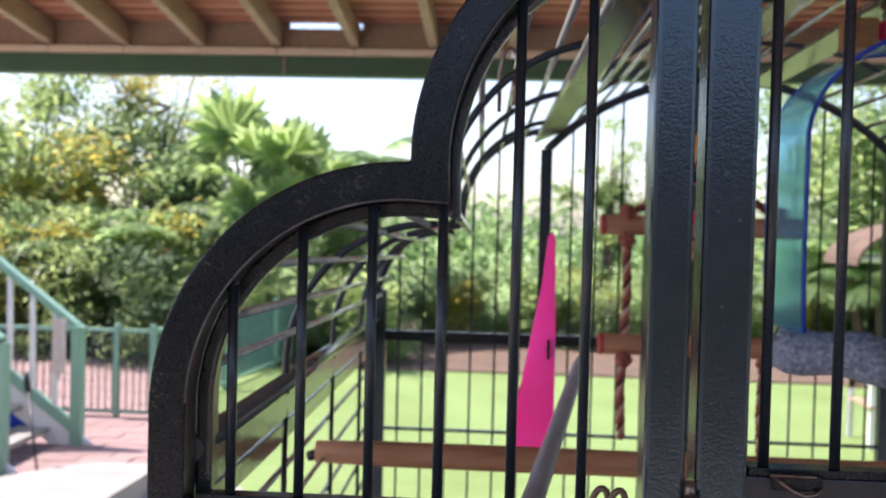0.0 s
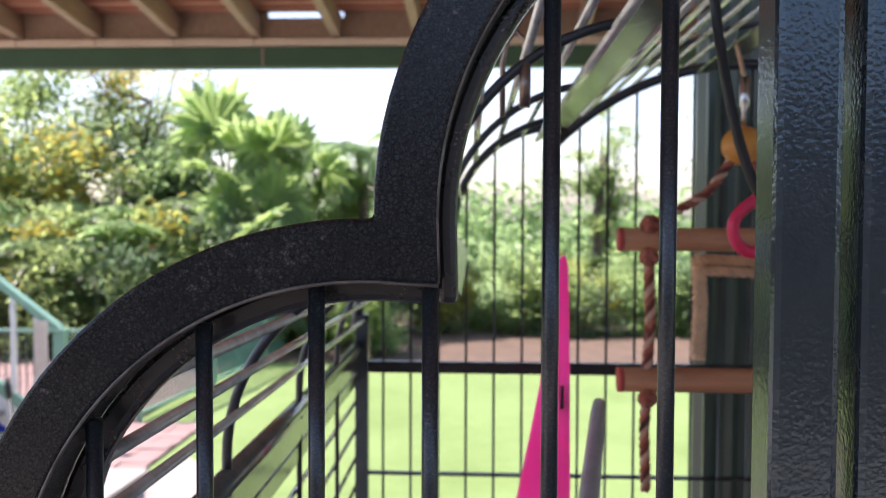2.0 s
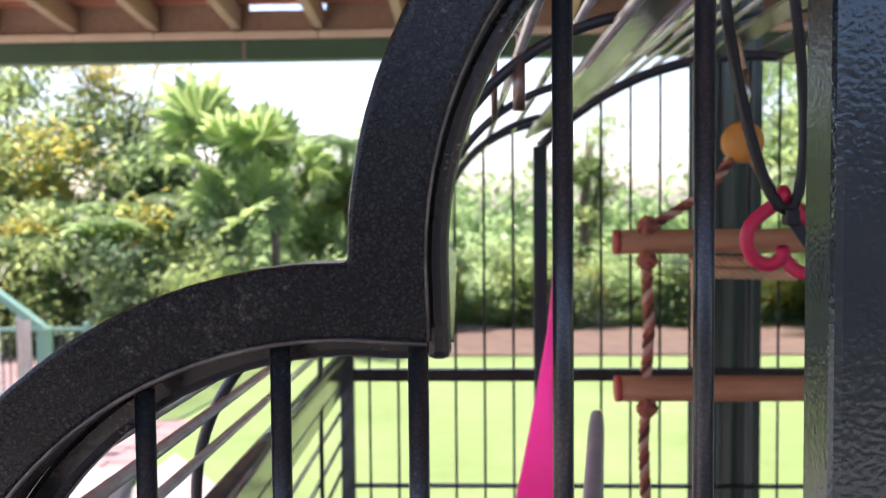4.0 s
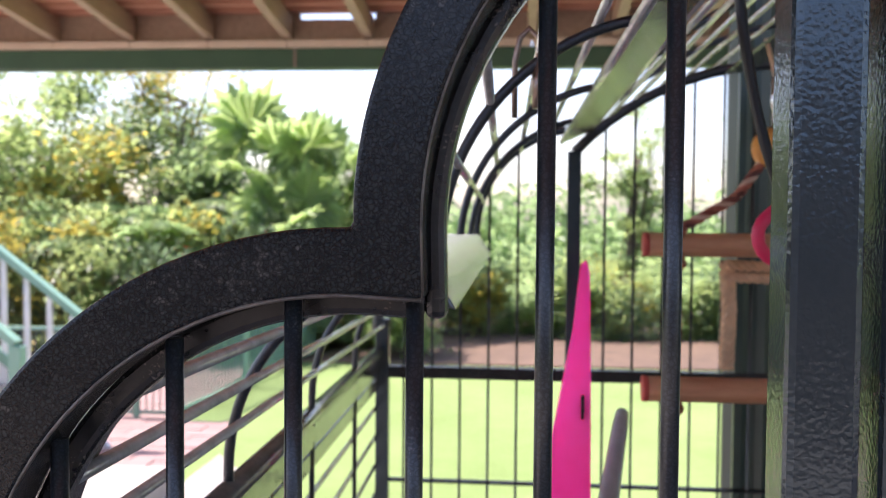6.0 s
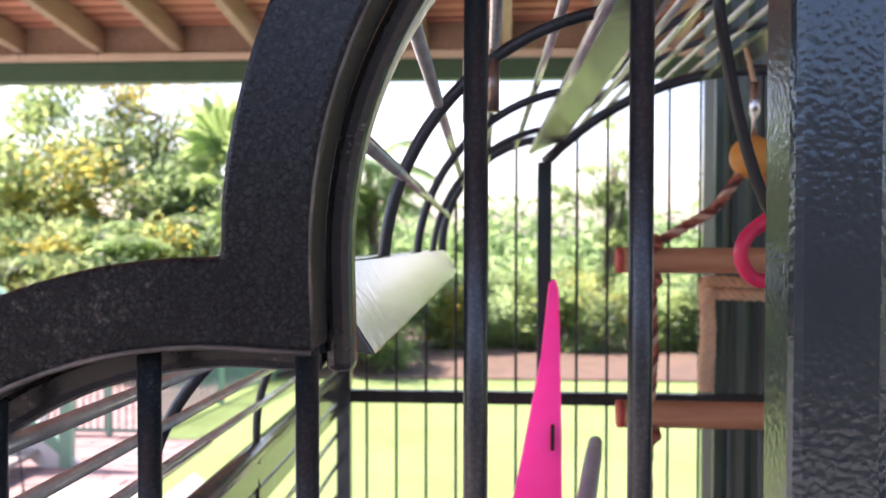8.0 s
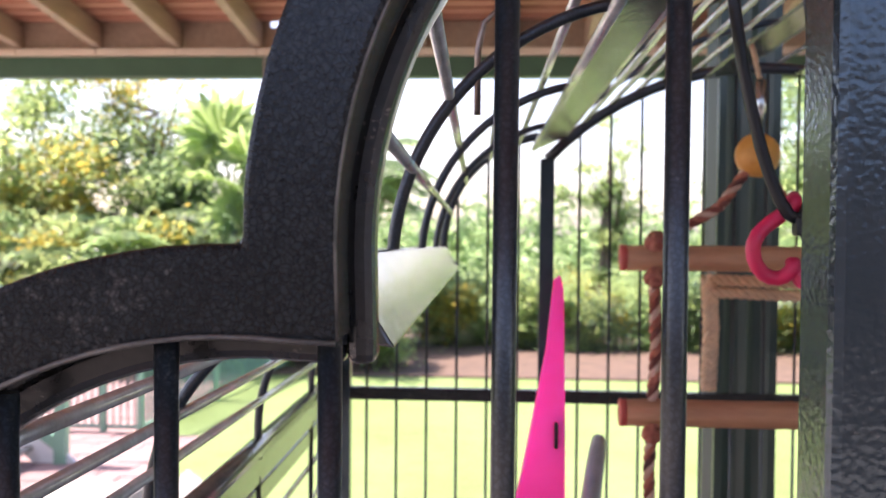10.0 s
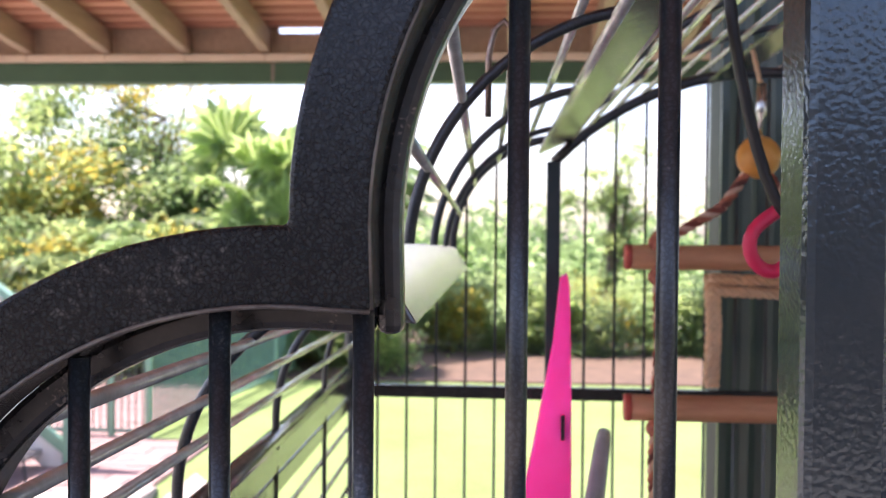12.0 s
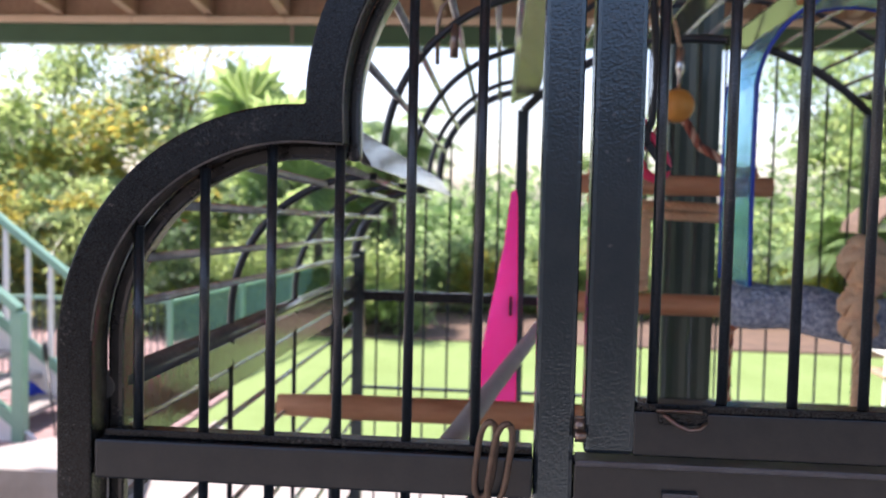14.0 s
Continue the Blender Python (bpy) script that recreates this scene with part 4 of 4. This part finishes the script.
def leaf_patch(n, spread, at, size, flat=0.5, seed=1, aspect=2.2, droop=0.3):
    """Loose leaves: each a bent pair of quads."""
    rng = random.Random(seed)
    vs, fs = [], []
    for _ in range(n):
        p = Vector((rng.gauss(0, 0.55), rng.gauss(0, 0.55), rng.gauss(0, 0.5)))
        c = Vector(at) + Vector((p.x * spread[0], p.y * spread[1], p.z * spread[2]))
        d = Vector((rng.gauss(0, 1), rng.gauss(0, 1), rng.gauss(0, flat))).normalized()
        s = d.cross(Vector((rng.gauss(0, 0.4), rng.gauss(0, 0.4), 1))).normalized()
        L = size * rng.uniform(0.6, 1.3)
        w = L / aspect / 2
        up = s.cross(d)
        i = len(vs)
        vs += [c - d * L * 0.5, c + s * w, c - s * w, c + d * L * 0.5 - up * L * droop]
        fs += [(i, i + 1, i + 3, i + 2)]
    return vs, fs


def raw(name, vs, fs, material, parent=None, label=""):
    off = where(parent)
    me = bpy.data.meshes.new(name)
    me.from_pydata([tuple(Vector(v) - off) for v in vs], [], fs)
    me.materials.append(material)
    ob = new(name, me)
    ob.parent = parent
    if label:
        ob["label"] = label
    return ob


def tree(name, x, y, h, crown, mats, n, size, seed, label, category="tree", trunk=0.09, low=0.35, aspect=2.2):
    """Tapered leaning trunk, limbs, and a crown of clumps of leaves with gaps between."""
    rng = random.Random(seed)
    e = thing(name, (x, y, 0), label, category)
    bm = bmesh.new()
    lean = Vector((rng.uniform(-0.1, 0.1), rng.uniform(-0.1, 0.1), 1))
    pts = [Vector((x, y, -0.05)) + lean * h * 0.75 * i / 7 + Vector((rng.gauss(0, 0.03), rng.gauss(0, 0.03), 0)) * h * 0.2 for i in range(8)]
    sweep(bm, pts, [trunk * (1.15 - i * 0.13) for i in range(8)], 8)
    clumps = []
    for k in range(13):
        b = pts[2 + k % 6] if low > 0.2 else pts[1 + k % 7]
        a = rng.uniform(0, 2 * math.pi)
        tip = Vector((x + math.cos(a) * crown * rng.uniform(0.35, 1), y + math.sin(a) * crown * rng.uniform(0.3, 0.9), h * rng.uniform(low, 1.0)))
        mid = b.lerp(tip, 0.55) + Vector((0, 0, -0.08 * h * rng.random()))
        sweep(bm, [b, mid, tip], [trunk * 0.4, trunk * 0.25, trunk * 0.08], 6)
        clumps += [(tip, rng.uniform(0.28, 0.5)), (mid, rng.uniform(0.2, 0.38))]
    part("trunk", bm, BARK, e)
    for j, m in enumerate(mats):
        vs, fs = [], []
        for i, (c, r) in enumerate(clumps):
            if i % len(mats) != j and rng.random() < 0.75:
                continue
            v2, f2 = leaf_patch(n // len(clumps), (crown * r, crown * r, crown * r * 0.75), c, size, seed=seed * 100 + i + 7 * j, aspect=aspect)
            o = len(vs)
            vs += v2
            fs += [tuple(o + q for q in f) for f in f2]
        raw("crown", vs, fs, m, e)
    return e


def palm(x, y, h, fr, n, seed, label, fan=False, stems=1, droop=1.0, m=None, tilt=0.9):
    """A palm: ringed stem and fronds of many leaflets; fan=True gives round pleated fan leaves."""
    rng = random.Random(seed)
    e = thing("palm_tree", (x, y, 0), label, "palm")
    bm = bmesh.new()
    tops = []
    for s in range(stems):
        ox, oy = rng.uniform(-0.3, 0.3) * (stems > 1), rng.uniform(-0.3, 0.3) * (stems > 1)
        hh = h * rng.uniform(0.7, 1.0) if s else h
        line = [Vector((x + ox * (1 + 1.5 * i / 8), y + oy * (1 + 1.5 * i / 8), hh * i / 8)) for i in range(9)]
        sweep(bm, line, [0.07 * (1.25 - i * 0.06) * (1 + 0.06 * (i % 2)) for i in range(9)], 8)
        tops.append(line[-1])
    part("trunk", bm, BARK, e)
    for ti, top in enumerate(tops):
        for k in range(n):
            a = 2 * math.pi * (k + rng.random() * 0.6) / n
            el = (rng.uniform(0.35, 1.0) if fan else rng.uniform(0.05, 1.0)) * tilt
            L = fr * rng.uniform(0.75, 1.1)
            d0 = Vector((math.cos(a) * math.cos(el), math.sin(a) * math.cos(el), math.sin(el)))
            spine = [top + d0 * L * u + Vector((0, 0, -droop * 0.55 * L * u * u)) for u in (i / 10 for i in range(11))]
            vs, fs = [], []
            if fan:
                tip, hub = spine[-1], spine[6]
                fwd = (tip - hub).normalized()
                side = fwd.cross(Vector((rng.gauss(0, 0.45), 1, rng.gauss(0, 0.45)))).normalized()
                nn = 15
                R = L * 0.46
                prev = None
                for i in range(nn + 1):
                    b = radians(-105 + 210 * i / nn + rng.gauss(0, 2.5))
                    dirn = fwd * math.cos(b) + side * math.sin(b)
                    nrm = side.cross(fwd)
                    r1 = R * (0.78 + 0.22 * math.cos(b)) * rng.uniform(0.82, 1.1)
                    o = len(vs)
                    wdt = R * 0.115
                    perp = (-fwd * math.sin(b) + side * math.cos(b))
                    vs += [hub, hub + dirn * r1 * 0.62 + perp * wdt, hub + dirn * r1 * 0.62 - perp * wdt, hub + dirn * r1 + nrm * R * rng.gauss(0, 0.1) - Vector((0, 0, R * rng.uniform(0, 0.18))), hub + dirn * r1 * 0.6 + nrm * R * 0.05]
                    fs += [(o, o + 1, o + 4), (o, o + 4, o + 2), (o + 1, o + 3, o + 4), (o + 4, o + 3, o + 2)]
                st = bmesh.new()
                sweep(st, spine[:7], [0.012 * fr * (1.2 - 0.1 * i) for i in range(7)], 5)
                o = len(vs)
                vs += [v.co.copy() for v in st.verts]
                st.verts.index_update()
                fs += [tuple(o + v.index for v in f.verts) for f in st.faces]
                st.free()
            else:
                for i in range(1, 11):
                    p = spine[i]
                    fwd = (spine[i] - spine[i - 1]).normalized()
                    side = fwd.cross(Vector((0, 0, 1))).normalized()
                    for sub in (0.0, 0.33, 0.66):
                        q = spine[i - 1].lerp(p, sub)
                        ln = L * 0.34 * math.sin(math.pi * min(0.12 + (i - 1 + sub) / 11, 0.97)) * rng.uniform(0.85, 1.1)
                        for sg in (-1, 1):
                            dd = (side * sg + fwd * 0.75 + Vector((0, 0, -0.25 - 0.2 * rng.random()))).normalized()
                            w = fwd * ln * 0.055
                            o = len(vs)
                            vs += [q - w, q + w, q + dd * ln * 0.6 + w * 0.9 , q + dd * ln * 0.6 - w * 0.9, q + dd * ln + Vector((0, 0, -0.12 * ln))]
                            fs += [(o, o + 1, o + 2, o + 3), (o + 3, o + 2, o + 4)]
                    o = len(vs)
                    w = side * 0.012 * fr
                    vs += [spine[i - 1] - w, spine[i - 1] + w, p + w, p - w]
                    fs += [(o, o + 1, o + 2, o + 3)]
            raw("frond", vs, fs, m or LEAF_P, e)
    return e


# ---- garden: back row tall, front row lower, with gaps to the sky ----
palm(-3.85, 13.2, 2.15, 1.75, 11, 11, "fan palm with large pleated bright green leaves", fan=True, droop=0.35, tilt=1.45, m=LEAF_F)
palm(-3.35, 12.7, 1.4, 1.4, 9, 31, "low fan palm with pleated leaves", fan=True, droop=0.4, tilt=1.3, m=LEAF_F)
palm(-2.9, 13.0, 2.2, 1.4, 9, 12, "smaller fan palm with pleated leaves", fan=True, droop=0.35, tilt=1.4, m=LEAF_F)
palm(-5.0, 12.8, 1.6, 2.0, 13, 13, "clumping palm with arching feathery fronds", stems=3)
palm(-3.6, 11.9, 0.8, 1.7, 14, 14, "low clumping palm with drooping fronds", stems=3, droop=1.3)
palm(-6.3, 12.9, 1.5, 1.6, 12, 15, "clumping palm with drooping fronds", stems=3, droop=1.1)
palm(-8.2, 11.6, 1.2, 1.8, 13, 19, "clumping palm with drooping fronds", stems=2, droop=1.2)
palm(-1.9, 14.5, 2.9, 1.5, 13, 16, "slim feather palm with fine pale fronds", stems=2)
palm(5.6, 15.0, 2.4, 1.8, 13, 17, "feather palm at the far edge of the lawn", stems=2)
palm(5.6, 13.5, 1.4, 1.7, 13, 18, "clumping feather palm beside the lawn", stems=3)
tree("garden_tree", -7.7, 14.2, 4.5, 1.7, [LEAF_B, LEAF_A], 10400, 0.136, 21, "broad-leaved garden tree with bright green crown", low=0.2)
tree("garden_tree", -5.9, 15.0, 5.0, 1.2, [LEAF_D, LEAF_A], 3600, 0.116, 22, "tree with hanging yellow and olive leaves", low=0.6)
tree("garden_tree", -6.6, 13.6, 3.0, 1.2, [LEAF_B, LEAF_D], 8400, 0.136, 27, "leafy tree with yellow-green leaves", low=0.15)
tree("garden_tree", -4.6, 14.4, 3.3, 1.3, [LEAF_A, LEAF_C], 9200, 0.136, 28, "dark green leafy tree behind the palms", low=0.15)
tree("garden_tree", -9.8, 13.5, 4.4, 1.8, [LEAF_A, LEAF_B], 9200, 0.136, 23, "leafy garden tree at the fence", low=0.15)
tree("garden_tree", -2.6, 14.6, 2.6, 1.0, [LEAF_A, LEAF_B], 6800, 0.122, 29, "rounded leafy tree in the border", low=0.1)
tree("garden_tree", 6.2, 16.5, 5.5, 2.0, [LEAF_A, LEAF_B], 10400, 0.150, 24, "large leafy tree beyond the lawn", low=0.2)
tree("garden_tree", 6.5, 13.6, 5.0, 2.0, [LEAF_B, LEAF_A], 10400, 0.150, 25, "large bright green tree beyond the lawn", low=0.1)
tree("garden_tree", 1.75, 16.0, 3.9, 0.7, [LEAF_B, LEAF_A], 3000, 0.109, 26, "slim pale green tree behind the lawn", low=0.2)
for k, (x, y, h) in enumerate(((-6.5, 11.7, 1.9), (-5.4, 11.6, 1.7), (-4.5, 11.5, 1.5), (-7.6, 11.8, 2.0), (-3.7, 11.7, 1.3))):
    tree("shrub", x, y, h, 0.85, [[LEAF_D, LEAF_C], [LEAF_B, LEAF_A], [LEAF_C, LEAF_B]][k % 3], 3600, 0.085, 130 + k, "dense leafy garden shrub in the border", "shrub", trunk=0.03, low=0.08)
rng = random.Random(5)
for k in range(30):
    x = -9.6 + 0.6 * k + rng.uniform(-0.2, 0.2)
    left = x < -1.6
    y = 12.4 + rng.uniform(-0.5, 1.0) + (0 if left else 1.6)
    h = rng.uniform(1.1, 2.2) if left else rng.uniform(0.5, 1.15)
    ms = [[LEAF_A, LEAF_B], [LEAF_B, LEAF_A], [LEAF_C, LEAF_B], [LEAF_B, LEAF_D]][k % 4]
    tree("shrub", x, y, h, rng.uniform(0.65, 0.95), ms, 3600, rng.uniform(0.075, 0.12), 60 + k, "dense leafy garden shrub in the border", "shrub", trunk=0.025, low=0.08)
vs, fs = [], []
for k in range(7):
    v2, f2 = leaf_patch(8, (0.12, 0.12, 0.1), (rng.uniform(-7.5, -2.5), 12.0 + rng.uniform(-0.3, 0.3), rng.uniform(0.9, 1.8)), 0.07, seed=300 + k, aspect=1.2)
    o = len(vs)
    vs += v2
    fs += [tuple(o + q for q in f) for f in f2]
ob = raw("flowers", vs, fs, FLOWER)
tagged(ob, "scattered orange flowers among the shrubs", "flowers", kind="stuff")
solo("garden_bed", box((-12, 11.4, -0.02), (12, 18, 0.03), 0.02), SOIL, "dark soil of the planted border", "garden bed", kind="structure")
# far woods that close the view
vs, fs = [], []
for k in range(70):
    a = -1.15 + 2.3 * k / 69
    R = 34 + rng.uniform(-4, 6)
    hgt = rng.uniform(1.6, 3.4)
    v2, f2 = leaf_patch(240, (1.5, 1.2, hgt * 0.5), (R * math.sin(a), R * math.cos(a), hgt * 0.5), 0.5, seed=500 + k)
    o = len(vs)
    vs += v2
    fs += [tuple(o + q for q in f) for f in f2]
ob = raw("far_woods", vs, fs, LEAF_A)
tagged(ob, "hazy line of distant trees behind the garden", "trees", kind="stuff")

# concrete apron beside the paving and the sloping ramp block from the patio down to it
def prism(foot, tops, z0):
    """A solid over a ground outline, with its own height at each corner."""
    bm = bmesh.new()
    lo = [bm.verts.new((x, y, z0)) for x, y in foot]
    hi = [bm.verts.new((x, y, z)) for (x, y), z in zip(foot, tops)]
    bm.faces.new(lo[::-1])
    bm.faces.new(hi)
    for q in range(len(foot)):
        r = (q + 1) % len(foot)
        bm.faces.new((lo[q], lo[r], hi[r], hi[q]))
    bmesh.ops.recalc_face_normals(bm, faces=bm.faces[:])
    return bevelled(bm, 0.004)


solo("apron", prism([(-2.345, 4.905), (-1.2, 4.905), (-1.8, 6.0), (-2.345, 6.8)], [0.026] * 4, -0.05), CONC, "pale sunlit concrete apron beside the paving", "concrete", kind="structure")
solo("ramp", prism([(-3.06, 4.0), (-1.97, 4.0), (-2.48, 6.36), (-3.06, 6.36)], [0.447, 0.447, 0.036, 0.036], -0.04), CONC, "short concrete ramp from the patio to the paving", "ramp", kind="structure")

# paving stones between the patio and the stairs, laid in a running bond
stone = bmesh.new()
add_box(stone, (-0.197, -0.097, 0.0), (0.197, 0.097, 0.03), 0.006)
stone_mesh = bpy.data.meshes.new("paver")
stone.to_mesh(stone_mesh)
stone.free()
stone_mesh.materials.append(PAVER)
rng = random.Random(9)
for j in range(27):
    for i in range(11):
        x = -2.76 - 0.4 * i - 0.2 * (j % 2)
        if 5.04 + 0.2 * j > 7.8 and x > -3.44:
            continue
        ob = new("paver", stone_mesh)
        ob.parent = pav
        ob.location = Vector((x, 5.04 + 0.2 * j, 0.0)) - pav.location
        ob.location.z += rng.uniform(-0.003, 0.004)
        ob.rotation_euler = (rng.gauss(0, 0.004), rng.gauss(0, 0.004), rng.gauss(0, 0.006))
